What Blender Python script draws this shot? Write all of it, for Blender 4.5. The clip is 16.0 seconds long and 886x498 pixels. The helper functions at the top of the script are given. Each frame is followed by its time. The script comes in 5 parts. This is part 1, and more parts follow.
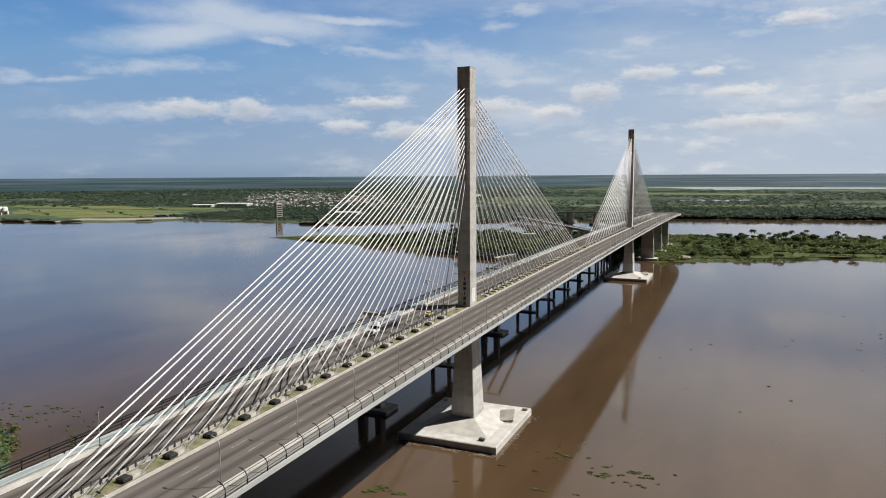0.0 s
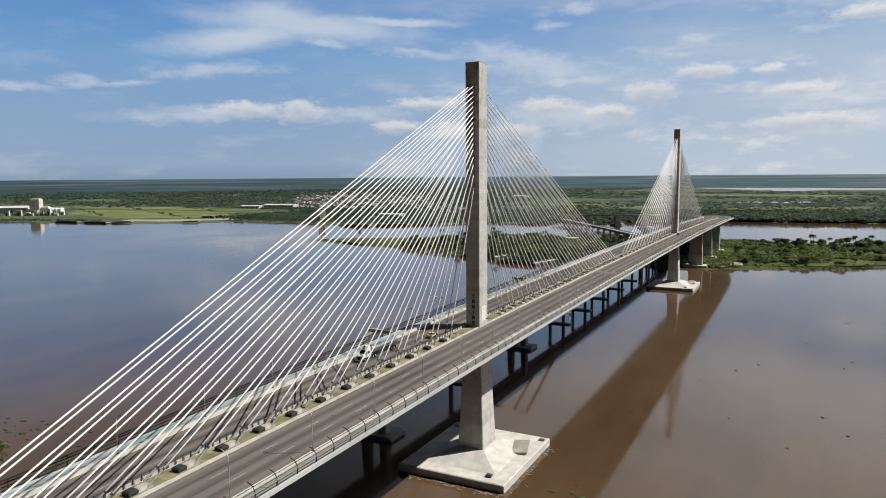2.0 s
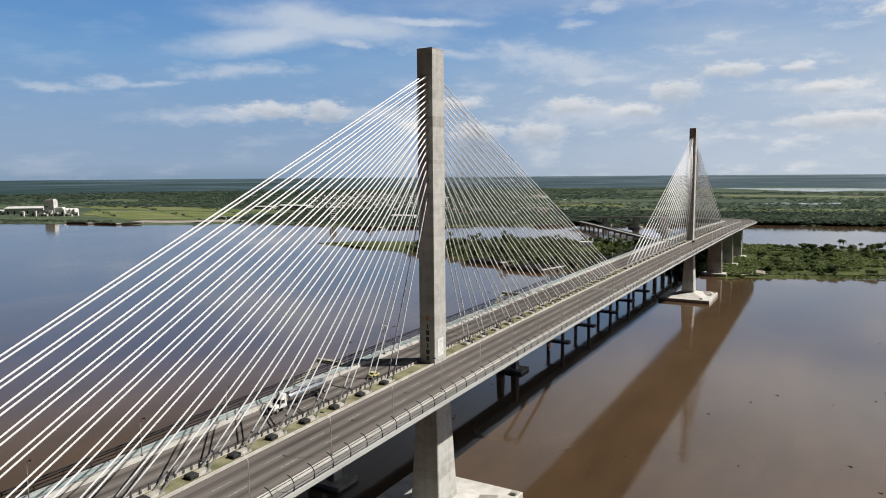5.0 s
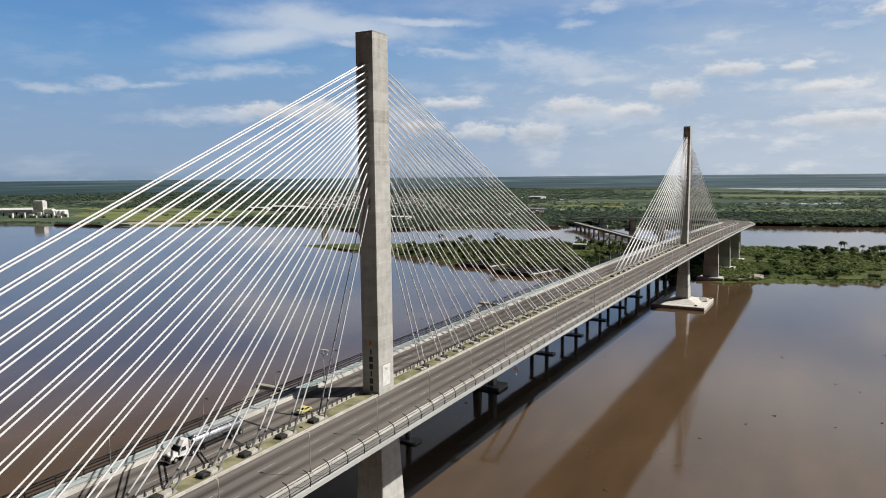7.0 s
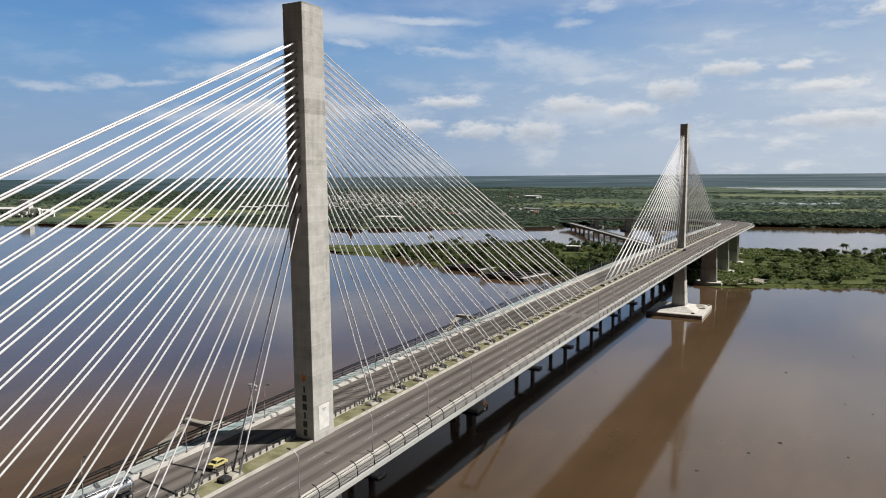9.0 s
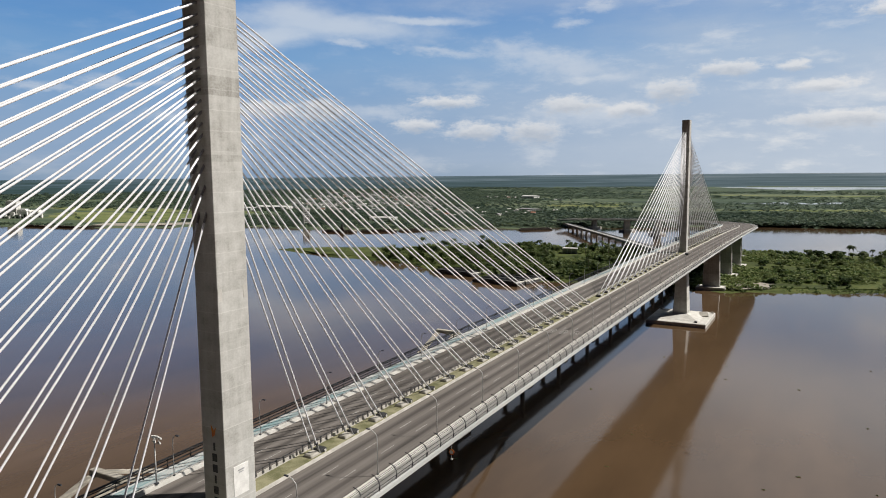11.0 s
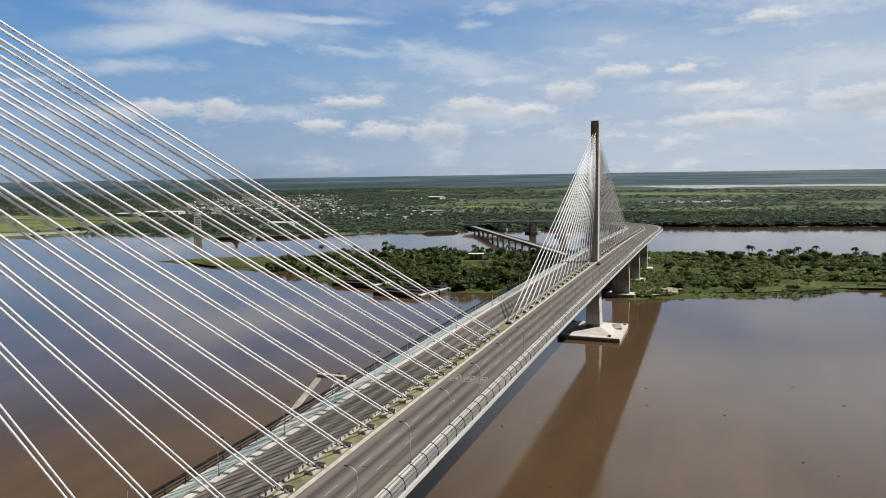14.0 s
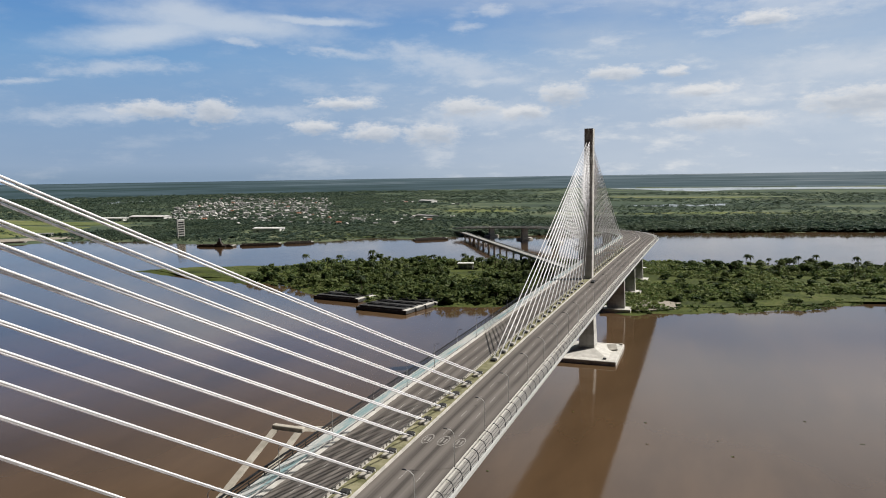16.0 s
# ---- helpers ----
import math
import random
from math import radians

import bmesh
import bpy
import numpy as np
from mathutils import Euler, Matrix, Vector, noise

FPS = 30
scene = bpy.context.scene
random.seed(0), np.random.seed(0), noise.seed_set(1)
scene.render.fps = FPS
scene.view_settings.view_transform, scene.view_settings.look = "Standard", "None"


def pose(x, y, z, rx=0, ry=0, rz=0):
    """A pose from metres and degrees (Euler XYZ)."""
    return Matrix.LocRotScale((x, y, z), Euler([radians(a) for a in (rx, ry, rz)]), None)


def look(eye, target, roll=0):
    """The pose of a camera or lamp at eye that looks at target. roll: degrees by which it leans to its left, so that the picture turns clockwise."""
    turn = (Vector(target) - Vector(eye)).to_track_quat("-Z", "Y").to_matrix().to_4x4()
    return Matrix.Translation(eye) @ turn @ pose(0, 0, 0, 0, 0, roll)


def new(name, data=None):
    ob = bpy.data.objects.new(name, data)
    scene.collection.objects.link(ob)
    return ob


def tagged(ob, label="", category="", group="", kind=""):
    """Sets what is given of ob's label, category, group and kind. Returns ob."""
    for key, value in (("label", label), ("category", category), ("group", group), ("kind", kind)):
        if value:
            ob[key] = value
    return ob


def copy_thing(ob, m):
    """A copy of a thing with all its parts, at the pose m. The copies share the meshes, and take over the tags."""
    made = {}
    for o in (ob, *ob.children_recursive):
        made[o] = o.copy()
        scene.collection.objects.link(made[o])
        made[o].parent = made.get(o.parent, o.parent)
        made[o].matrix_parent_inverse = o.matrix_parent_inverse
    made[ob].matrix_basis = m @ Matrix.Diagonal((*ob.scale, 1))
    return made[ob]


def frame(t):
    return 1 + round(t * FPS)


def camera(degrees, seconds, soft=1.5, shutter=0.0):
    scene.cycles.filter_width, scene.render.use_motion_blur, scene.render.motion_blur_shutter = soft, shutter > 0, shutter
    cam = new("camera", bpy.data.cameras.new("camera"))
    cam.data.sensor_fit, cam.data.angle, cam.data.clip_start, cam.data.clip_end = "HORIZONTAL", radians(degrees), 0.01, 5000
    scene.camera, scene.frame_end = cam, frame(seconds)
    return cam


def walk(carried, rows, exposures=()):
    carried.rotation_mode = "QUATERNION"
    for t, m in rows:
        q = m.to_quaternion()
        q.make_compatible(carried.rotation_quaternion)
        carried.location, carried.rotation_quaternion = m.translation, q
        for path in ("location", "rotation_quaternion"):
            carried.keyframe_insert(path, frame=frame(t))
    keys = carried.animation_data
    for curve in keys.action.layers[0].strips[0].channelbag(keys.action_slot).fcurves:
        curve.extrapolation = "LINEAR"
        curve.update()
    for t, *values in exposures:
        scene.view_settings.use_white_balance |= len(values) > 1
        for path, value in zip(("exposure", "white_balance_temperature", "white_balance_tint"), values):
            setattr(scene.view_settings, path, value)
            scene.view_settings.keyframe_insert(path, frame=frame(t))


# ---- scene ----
cam = camera(65.39, 16.0, soft=1.0)

# seconds, eye, heading to the left, tilt, lean to the right
PATH = [
    (0, (87.73, -223.52, 90.47), 23.45, -6.25, 0.37),
    (0.5, (88.79, -217.17, 90.93), 24.48, -6.22, 0.42),
    (1, (89.76, -210.63, 91.39), 25.27, -6.20, 0.48),
    (1.5, (90.58, -204.01, 91.82), 26.55, -6.19, 0.46),
    (2, (91.29, -197.42, 92.21), 27.63, -6.18, 0.45),
    (2.5, (91.81, -190.83, 92.75), 28.61, -6.18, 0.45),
    (3, (92.06, -183.99, 93.39), 29.06, -6.24, 0.32),
    (3.5, (92.06, -177.10, 93.96), 29.19, -6.20, 0.54),
    (4, (92.55, -170.44, 94.04), 29.50, -6.22, 0.38),
    (6.5, (92.40, -137.07, 94.55), 29.63, -6.18, 0.51),
    (7, (91.83, -130.23, 94.70), 29.59, -6.19, 0.55),
    (7.5, (91.03, -123.28, 95.07), 29.56, -6.28, 0.42),
    (8, (89.92, -116.35, 95.22), 29.52, -6.32, 0.43),
    (8.5, (88.53, -109.35, 95.28), 29.45, -6.32, 0.55),
    (9, (86.91, -102.27, 95.21), 29.37, -6.28, 0.47),
    (11.5, (77.76, -66.80, 94.86), 29.20, -6.27, 0.60),
    (12, (75.70, -60.00, 95.20), 29.16, -6.24, 0.72),
    (12.5, (73.65, -53.00, 95.84), 29.09, -6.27, 0.69),
    (13, (71.20, -46.17, 96.55), 29.05, -6.18, 0.82),
    (13.5, (68.92, -39.21, 97.27), 28.43, -6.32, 0.59),
    (13.8, (67.35, -35.23, 97.69), 24.35, -6.35, 0.79),
    (14, (66.48, -32.58, 97.97), 21.62, -6.37, 0.93),
    (14.5, (64.35, -26.01, 98.76), 20.81, -6.35, 0.83),
    (15, (63.85, -19.29, 100.01), 20.93, -6.32, 0.76),
    (15.5, (62.60, -12.34, 101.59), 21.02, -6.23, 1.06),
    (16, (61.35, -5.27, 103.16), 21.04, -6.25, 0.93),
]


def aim(eye, yaw, tilt, lean):
    a, b = radians(yaw), radians(tilt)
    way = Vector((-math.sin(a) * math.cos(b), math.cos(a) * math.cos(b), math.sin(b)))
    return look(eye, Vector(eye) + 100 * way, -lean)


walk(cam, [(t, aim(e, a, b, c)) for t, e, a, b, c in PATH])

# ---- light ----
SUN = Vector((0.74, 0.48, 1.0)).normalized()
lamp = bpy.data.lights.new("sun", "SUN")
lamp.energy, lamp.angle, lamp.color = 5.0, radians(0.53), (1.0, 0.95, 0.88)
new("sun", lamp).matrix_world = look(SUN * 300, (0, 0, 0))
scene.view_settings.exposure = 0.2

world = bpy.data.worlds.new("world")
scene.world = world
world.use_nodes = True
wn, wl = world.node_tree.nodes, world.node_tree.links


def wmath(op, a, b=None, c=None, clamp=False):
    n = wn.new("ShaderNodeMath")
    n.operation, n.use_clamp = op, clamp
    for i, v in enumerate((a, b, c)):
        if v is None:
            continue
        if isinstance(v, (int, float)):
            n.inputs[i].default_value = v
        else:
            wl.new(v, n.inputs[i])
    return n.outputs[0]


def wmix(f, a, b):
    n = wn.new("ShaderNodeMix")
    n.data_type = "RGBA"
    for k, v in ((0, f), (6, a), (7, b)):
        if isinstance(v, (int, float)):
            n.inputs[k].default_value = v
        elif isinstance(v, tuple):
            n.inputs[k].default_value = (*v, 1)
        else:
            wl.new(v, n.inputs[k])
    return n.outputs[2]


def wnoise(vec, scale, detail, rough=0.55, offset=(0, 0, 0), stretch=(1, 1, 1)):
    m = wn.new("ShaderNodeMapping")
    m.inputs["Location"].default_value, m.inputs["Scale"].default_value = offset, stretch
    wl.new(vec, m.inputs[0])
    n = wn.new("ShaderNodeTexNoise")
    n.inputs["Scale"].default_value, n.inputs["Detail"].default_value, n.inputs["Roughness"].default_value = scale, detail, rough
    wl.new(m.outputs[0], n.inputs[0])
    return n


sky = wn.new("ShaderNodeTexSky")
sky.sky_type, sky.sun_disc = "NISHITA", False
sky.sun_elevation, sky.sun_rotation = math.asin(SUN.z), math.atan2(SUN.x, SUN.y)
sky.air_density, sky.dust_density, sky.ozone_density = 1.0, 0.4, 2.0
tint = wn.new("ShaderNodeMix")
tint.data_type, tint.blend_type = "RGBA", "MULTIPLY"
tint.inputs[0].default_value = 1.0
wl.new(sky.outputs[0], tint.inputs[6])
tint.inputs[7].default_value = (0.0004, 0.0011, 0.0038, 1)
gen = wn.new("ShaderNodeTexCoord").outputs["Generated"]
sep = wn.new("ShaderNodeSeparateXYZ")
wl.new(gen, sep.inputs[0])
AZ = wmath("MULTIPLY", wmath("ARCTAN2", wmath("MULTIPLY", sep.outputs[0], -1.0), sep.outputs[1]), 57.2958)
EL = wmath("MULTIPLY", wmath("ARCSINE", sep.outputs[2]), 57.2958)
comb = wn.new("ShaderNodeCombineXYZ")
wl.new(AZ, comb.inputs[0])
wl.new(EL, comb.inputs[1])
DEG = comb.outputs[0]
# clear air: pale over the horizon, blue higher up
ramp = wn.new("ShaderNodeValToRGB")
ramp.color_ramp.elements[0].position, ramp.color_ramp.elements[0].color = 0.0, (0.25, 0.36, 0.51, 1)
ramp.color_ramp.elements[1].position, ramp.color_ramp.elements[1].color = 1.0, (0.11, 0.17, 0.28, 1)
for pos, col in ((0.05, (0.31, 0.425, 0.595, 1)), (0.25, (0.265, 0.415, 0.635, 1)), (0.45, (0.19, 0.385, 0.67, 1)), (0.7, (0.095, 0.275, 0.62, 1))):
    ramp.color_ramp.elements.new(pos).color = col
wl.new(wmath("DIVIDE", EL, 20.0, clamp=True), ramp.inputs[0])
low = wmath("MULTIPLY_ADD", EL, -0.125, 3.0, clamp=True)
ahead = wn.new("ShaderNodeMapRange")
ahead.interpolation_type = "SMOOTHSTEP"
ahead.inputs["From Min"].default_value, ahead.inputs["From Max"].default_value = 0.02, 0.40
wl.new(sep.outputs[1], ahead.inputs["Value"])
air = wmix(wmath("MULTIPLY", wmath("MULTIPLY", low, 0.9), ahead.outputs[0]), tint.outputs[2], ramp.outputs[0])
# clouds: degrees to the left, degrees up, half width, half height, lean
CIRRUS = [(43.6, 10.5, 6.6, 1.0, 9), (38.5, 11.6, 9.0, 1.0, -3), (40.8, 12.2, 4.2, 1.2, -4), (31.0, 12.0, 4.6, 0.32, -2)]
THIN = [
    (45.5, 8.1, 5.2, 0.62, 3), (52.0, 6.8, 2.0, 0.34, 4), (55.0, 6.8, 2.1, 0.5, 6), (59.0, 6.4, 2.6, 0.4, -4),
    (29.4, 9.7, 4.2, 0.42, -6), (20.3, 8.7, 6.6, 1.2, -12), (23.7, 9.8, 2.2, 0.62, -20), (16.2, 7.4, 3.4, 0.5, 0),
    (-8.5, 7.2, 6.6, 1.35, 2), (-5.5, 11.6, 7.0, 0.9, -4), (-3.1, 3.4, 4.8, 1.0, 0), (36.9, 10.3, 1.8, 0.3, -10),
    (47.7, 4.7, 5.0, 0.66, 2), (34.4, 4.9, 4.2, 0.6, 0), (17.0, 4.6, 6.0, 1.2, 0), (-1.0, 5.6, 6.0, 1.2, 0),
    (16.6, 12.7, 1.3, 0.42, 0), (7.8, 10.1, 1.3, 0.5, 0), (19.1, 11.5, 1.3, 0.5, 0),
]
PUFFS = [
    (7.1, 7.6, 2.3, 0.62), (2.6, 7.6, 1.2, 0.42), (11.1, 6.2, 2.1, 0.9), (19.0, 5.3, 2.6, 0.78), (14.4, 4.8, 2.2, 0.62), (28.8, 5.7, 2.9, 0.52),
    (31.1, 3.9, 1.9, 0.58), (26.6, 3.4, 2.3, 0.72), (21.8, 3.3, 2.3, 0.96), (0.7, 6.0, 2.5, 0.5), (-9.3, 4.6, 3.2, 1.0), (-10.6, 5.0, 1.8, 0.8),
    (-0.5, 3.6, 4.1, 0.66), (-3.4, 10.9, 2.2, 0.52),
    (43.1, 5.1, 2.9, 0.74), (39.0, 5.0, 2.0, 1.0),
]


def wvec(op, a, b=None, c=None):
    n = wn.new("ShaderNodeVectorMath")
    n.operation = op
    for i, v in enumerate((a, b, c)):
        if v is None:
            continue
        if isinstance(v, tuple):
            n.inputs[i].default_value = v
        else:
            wl.new(v, n.inputs[i])
    return n.outputs["Value"] if op == "LENGTH" else n.outputs[0]


def cloud_layer(clouds, warp, lo, hi, grain, ragged, lift=0.0):
    """Leaning ovals, bent by a wide noise and torn at the edge by a fine one."""
    big = wnoise(DEG, 1.0, 6, 0.62, (3.1, 7.7, 0), (0.4, 1.0, 1))
    bent = wvec("ADD", DEG, wvec("MULTIPLY_ADD", big.outputs["Color"], (warp[0], warp[1], 0), (-warp[0] / 2, lift - warp[1] / 2, 0)))
    best = None
    for a, e, w, h, *lean in clouds:
        d = wvec("SUBTRACT", bent, (a, e, 0))
        if lean and lean[0]:
            r = wn.new("ShaderNodeVectorRotate")
            r.rotation_type = "Z_AXIS"
            r.inputs["Angle"].default_value = radians(lean[0])
            wl.new(d, r.inputs["Vector"])
            d = r.outputs[0]
        d = wvec("LENGTH", wvec("MULTIPLY", d, (1 / w, 1 / h, 0)))
        best = d if best is None else wmath("SMOOTH_MIN", best, d, 0.25)
    fine = wnoise(DEG, 1.0, 9, 0.66, (1.3, 4.4, 0), (grain, grain * 2.2, 1))
    edge = wmath("MULTIPLY_ADD", wmath("SUBTRACT", fine.outputs[0], 0.5), ragged, best)
    r = wn.new("ShaderNodeMapRange")
    r.interpolation_type = "SMOOTHSTEP"
    r.inputs["From Min"].default_value, r.inputs["From Max"].default_value = hi, lo
    wl.new(edge, r.inputs["Value"])
    return r.outputs[0]


wisp = cloud_layer(CIRRUS, (1.6, 0.7), 0.2, 1.4, 0.3, 0.8)
thin = cloud_layer(THIN, (3.0, 1.3), 0.0, 1.35, 0.5, 1.9)
puff = cloud_layer(PUFFS, (1.6, 0.9), 0.35, 1.35, 0.9, 2.1)
under = cloud_layer(PUFFS, (1.3, 0.7), 0.3, 1.35, 0.9, 1.0, 0.5)
veil = wnoise(DEG, 1.0, 6, 0.6, (9.2, 1.7, 0), (0.06, 0.22, 1))
haze = wmath("MULTIPLY", wmath("SUBTRACT", veil.outputs[0], 0.40, clamp=True), ahead.outputs[0])
# the sunward side is paler and hazier low down
side = wn.new("ShaderNodeMapRange")
side.interpolation_type = "SMOOTHSTEP"
side.inputs["From Min"].default_value, side.inputs["From Max"].default_value = 46.0, -4.0
wl.new(AZ, side.inputs["Value"])
drop = wn.new("ShaderNodeMapRange")
drop.interpolation_type = "SMOOTHSTEP"
drop.inputs["From Min"].default_value, drop.inputs["From Max"].default_value = 21.0, 1.0
wl.new(EL, drop.inputs["Value"])
pale = wmath("MULTIPLY", wmath("MULTIPLY", wmath("MULTIPLY", side.outputs[0], ahead.outputs[0]), drop.outputs[0]), wmath("MULTIPLY_ADD", veil.outputs[0], 0.5, 0.5), clamp=True)
body = wmix(wmath("MULTIPLY", haze, wmath("MULTIPLY_ADD", side.outputs[0], 1.0, 0.4), clamp=True), air, (0.46, 0.53, 0.62))
body = wmix(wmath("MULTIPLY", pale, 0.95), body, (0.575, 0.64, 0.725))
body = wmix(wmath("MULTIPLY", thin, 0.52), body, (0.66, 0.70, 0.76))
body = wmix(wmath("MULTIPLY", wisp, 0.66), body, (0.66, 0.71, 0.77))
shade = wnoise(DEG, 1.0, 4, 0.5, (5.2, 2.0, 0), (0.7, 1.6, 1))
dim = wmath("MULTIPLY", under, wmath("MULTIPLY_ADD", shade.outputs[0], 1.2, 0.35), clamp=True)
white = wmix(dim, (0.82, 0.81, 0.80), (0.50, 0.535, 0.59))
fleck = wnoise(DEG, 1.0, 8, 0.62, (2.2, 6.1, 0), (0.16, 0.5, 1))
torn = wn.new("ShaderNodeMapRange")
torn.interpolation_type = "SMOOTHSTEP"
torn.inputs["From Min"].default_value, torn.inputs["From Max"].default_value = 0.50, 0.72
wl.new(fleck.outputs[0], torn.inputs["Value"])
body = wmix(wmath("MULTIPLY", wmath("MULTIPLY", wmath("MULTIPLY", torn.outputs[0], ahead.outputs[0]), drop.outputs[0]), wmath("MULTIPLY_ADD", side.outputs[0], 0.6, 0.15), clamp=True), body, (0.78, 0.79, 0.80))
body = wmix(wmath("MULTIPLY", puff, 0.72), body, white)
# broken thin cloud higher up ahead, unseen, added to brighten the river's reflection
fade = wn.new("ShaderNodeMapRange")
fade.interpolation_type = "SMOOTHSTEP"
fade.inputs["From Min"].default_value, fade.inputs["From Max"].default_value = 40.0, 22.0
wl.new(EL, fade.inputs["Value"])
upper = wmath("MULTIPLY", ahead.outputs[0], fade.outputs[0])
bank = wmath("MULTIPLY", wmath("MULTIPLY_ADD", veil.outputs[0], 1.2, 0.15, clamp=True), wmath("MULTIPLY", upper, wmath("MULTIPLY_ADD", side.outputs[0], 0.75, 0.2)))
# unseen glow towards the sun, higher up, added to brighten the river
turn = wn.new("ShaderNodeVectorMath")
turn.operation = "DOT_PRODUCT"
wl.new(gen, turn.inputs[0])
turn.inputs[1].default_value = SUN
sunward_fill = wn.new("ShaderNodeMapRange")
sunward_fill.interpolation_type = "SMOOTHSTEP"
sunward_fill.inputs["From Min"].default_value, sunward_fill.inputs["From Max"].default_value = 0.24, 0.72
wl.new(turn.outputs["Value"], sunward_fill.inputs["Value"])
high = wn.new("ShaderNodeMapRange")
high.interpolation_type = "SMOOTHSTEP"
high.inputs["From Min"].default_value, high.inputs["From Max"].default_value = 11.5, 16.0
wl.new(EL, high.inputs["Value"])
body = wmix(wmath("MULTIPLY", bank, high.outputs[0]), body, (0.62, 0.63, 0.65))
body = wmix(wmath("MULTIPLY", wmath("MULTIPLY", wmath("MULTIPLY", sunward_fill.outputs[0], upper), high.outputs[0]), wmath("MULTIPLY_ADD", veil.outputs[0], 0.6, 0.5), clamp=True), body, (0.80, 0.88, 0.98))
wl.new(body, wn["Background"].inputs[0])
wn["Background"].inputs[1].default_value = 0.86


# ---- materials ----
def mat(name, base, other=None, scale=0.5, rough=0.7, metal=0.0, bump=0.0, fine=6.0, mix=0.5, spec=0.3, stretch=(1, 1, 1), detail=6.0):
    """Two tones mottled at two sizes, with fine relief; sizes are per metre."""
    m = bpy.data.materials.new(name)
    m.use_nodes = True
    n, l = m.node_tree.nodes, m.node_tree.links
    p = n["Principled BSDF"]
    p.inputs["Roughness"].default_value, p.inputs["Metallic"].default_value = rough, metal
    p.inputs["Specular IOR Level"].default_value = spec
    co = n.new("ShaderNodeTexCoord")
    mp = n.new("ShaderNodeMapping")
    mp.inputs["Scale"].default_value = stretch
    l.new(co.outputs["Object"], mp.inputs[0])
    a = n.new("ShaderNodeTexNoise")
    a.inputs["Scale"].default_value, a.inputs["Detail"].default_value = scale, detail
    b = n.new("ShaderNodeTexNoise")
    b.inputs["Scale"].default_value, b.inputs["Detail"].default_value = fine, 4
    l.new(mp.outputs[0], a.inputs[0])
    l.new(mp.outputs[0], b.inputs[0])
    add = n.new("ShaderNodeMath")
    add.operation = "MULTIPLY_ADD"
    add.inputs[1].default_value = 0.45
    l.new(b.outputs[0], add.inputs[0])
    l.new(a.outputs[0], add.inputs[2])
    r = n.new("ShaderNodeValToRGB")
    r.color_ramp.elements[0].position, r.color_ramp.elements[1].position = 0.72 - 0.3 * mix, 0.72 + 0.3 * mix
    r.color_ramp.elements[0].color = (*base, 1)
    r.color_ramp.elements[1].color = (*(other or [min(1, 1.35 * c) for c in base]), 1)
    l.new(add.outputs[0], r.inputs[0])
    l.new(r.outputs[0], p.inputs["Base Color"])
    if bump:
        h = n.new("ShaderNodeBump")
        h.inputs["Strength"].default_value, h.inputs["Distance"].default_value = bump, 0.05
        l.new(b.outputs[0], h.inputs["Height"])
        l.new(h.outputs[0], p.inputs["Normal"])
    return m


CONCRETE = mat("concrete", (0.28, 0.265, 0.235), (0.42, 0.395, 0.35), 0.25, 0.85, bump=0.3, stretch=(1, 1, 0.35))
PALE = mat("pale_concrete", (0.46, 0.445, 0.41), (0.60, 0.585, 0.545), 0.3, 0.85, bump=0.3)
FASCIA = mat("fascia_concrete", (0.40, 0.405, 0.395), (0.52, 0.525, 0.51), 0.2, 0.8, bump=0.2, stretch=(1, 0.2, 1))
# the shade under the deck is put into this dark concrete colour
SHADED_SOFFIT = mat("shaded_soffit_concrete", (0.085, 0.083, 0.079), (0.14, 0.135, 0.128), 0.2, 0.85)
PAINT = mat("road_paint", (0.20, 0.19, 0.175), (0.46, 0.445, 0.42), 1.2, 0.7)
FADED = mat("faded_paint", (0.16, 0.15, 0.138), (0.30, 0.285, 0.265), 1.6, 0.8)
CURB = mat("curb_concrete", (0.40, 0.38, 0.345), (0.53, 0.505, 0.465), 0.4, 0.8, bump=0.2)
FENCE = mat("fence_paint", (0.014, 0.015, 0.017), (0.03, 0.031, 0.033), 2.0, 0.6, spec=0.2)
STEEL = mat("dark_steel", (0.045, 0.05, 0.055), (0.09, 0.09, 0.095), 2.0, 0.5, 0.6)
GALV = mat("galvanised_steel", (0.42, 0.43, 0.44), (0.58, 0.59, 0.60), 2.0, 0.45, 0.7)
SHEATH = mat("cable_sheath", (0.74, 0.74, 0.76), (0.84, 0.84, 0.86), 1.0, 0.6, spec=0.2)
PIPE = mat("grey_pipe", (0.20, 0.20, 0.205), (0.30, 0.30, 0.30), 1.5, 0.55, 0.3)
LAMP_GREY = mat("lamp_paint", (0.50, 0.50, 0.49), (0.62, 0.62, 0.61), 1.0, 0.6)
LAWN = mat("lawn", (0.12, 0.12, 0.058), (0.26, 0.245, 0.15), 0.35, 0.95, bump=0.4)
BLACKBOX = mat("anchor_box", (0.05, 0.05, 0.052), (0.10, 0.10, 0.10), 1.0, 0.6)
WHITE = mat("white_paint", (0.66, 0.65, 0.62), (0.80, 0.79, 0.76), 0.8, 0.7)
TEAL = mat("teal_paint", (0.19, 0.29, 0.305), (0.43, 0.43, 0.415), 0.5, 0.75, stretch=(2.2, 0.12, 1), mix=0.3)
OLD = mat("old_concrete", (0.32, 0.295, 0.25), (0.50, 0.465, 0.40), 0.3, 0.9, bump=0.3)
WALK = mat("footway", (0.22, 0.222, 0.21), (0.36, 0.362, 0.345), 0.6, 0.85, stretch=(2.2, 0.08, 1))
RIGHTWALK = mat("pale_footway", (0.185, 0.18, 0.168), (0.31, 0.30, 0.285), 0.6, 0.85, stretch=(2.2, 0.08, 1))
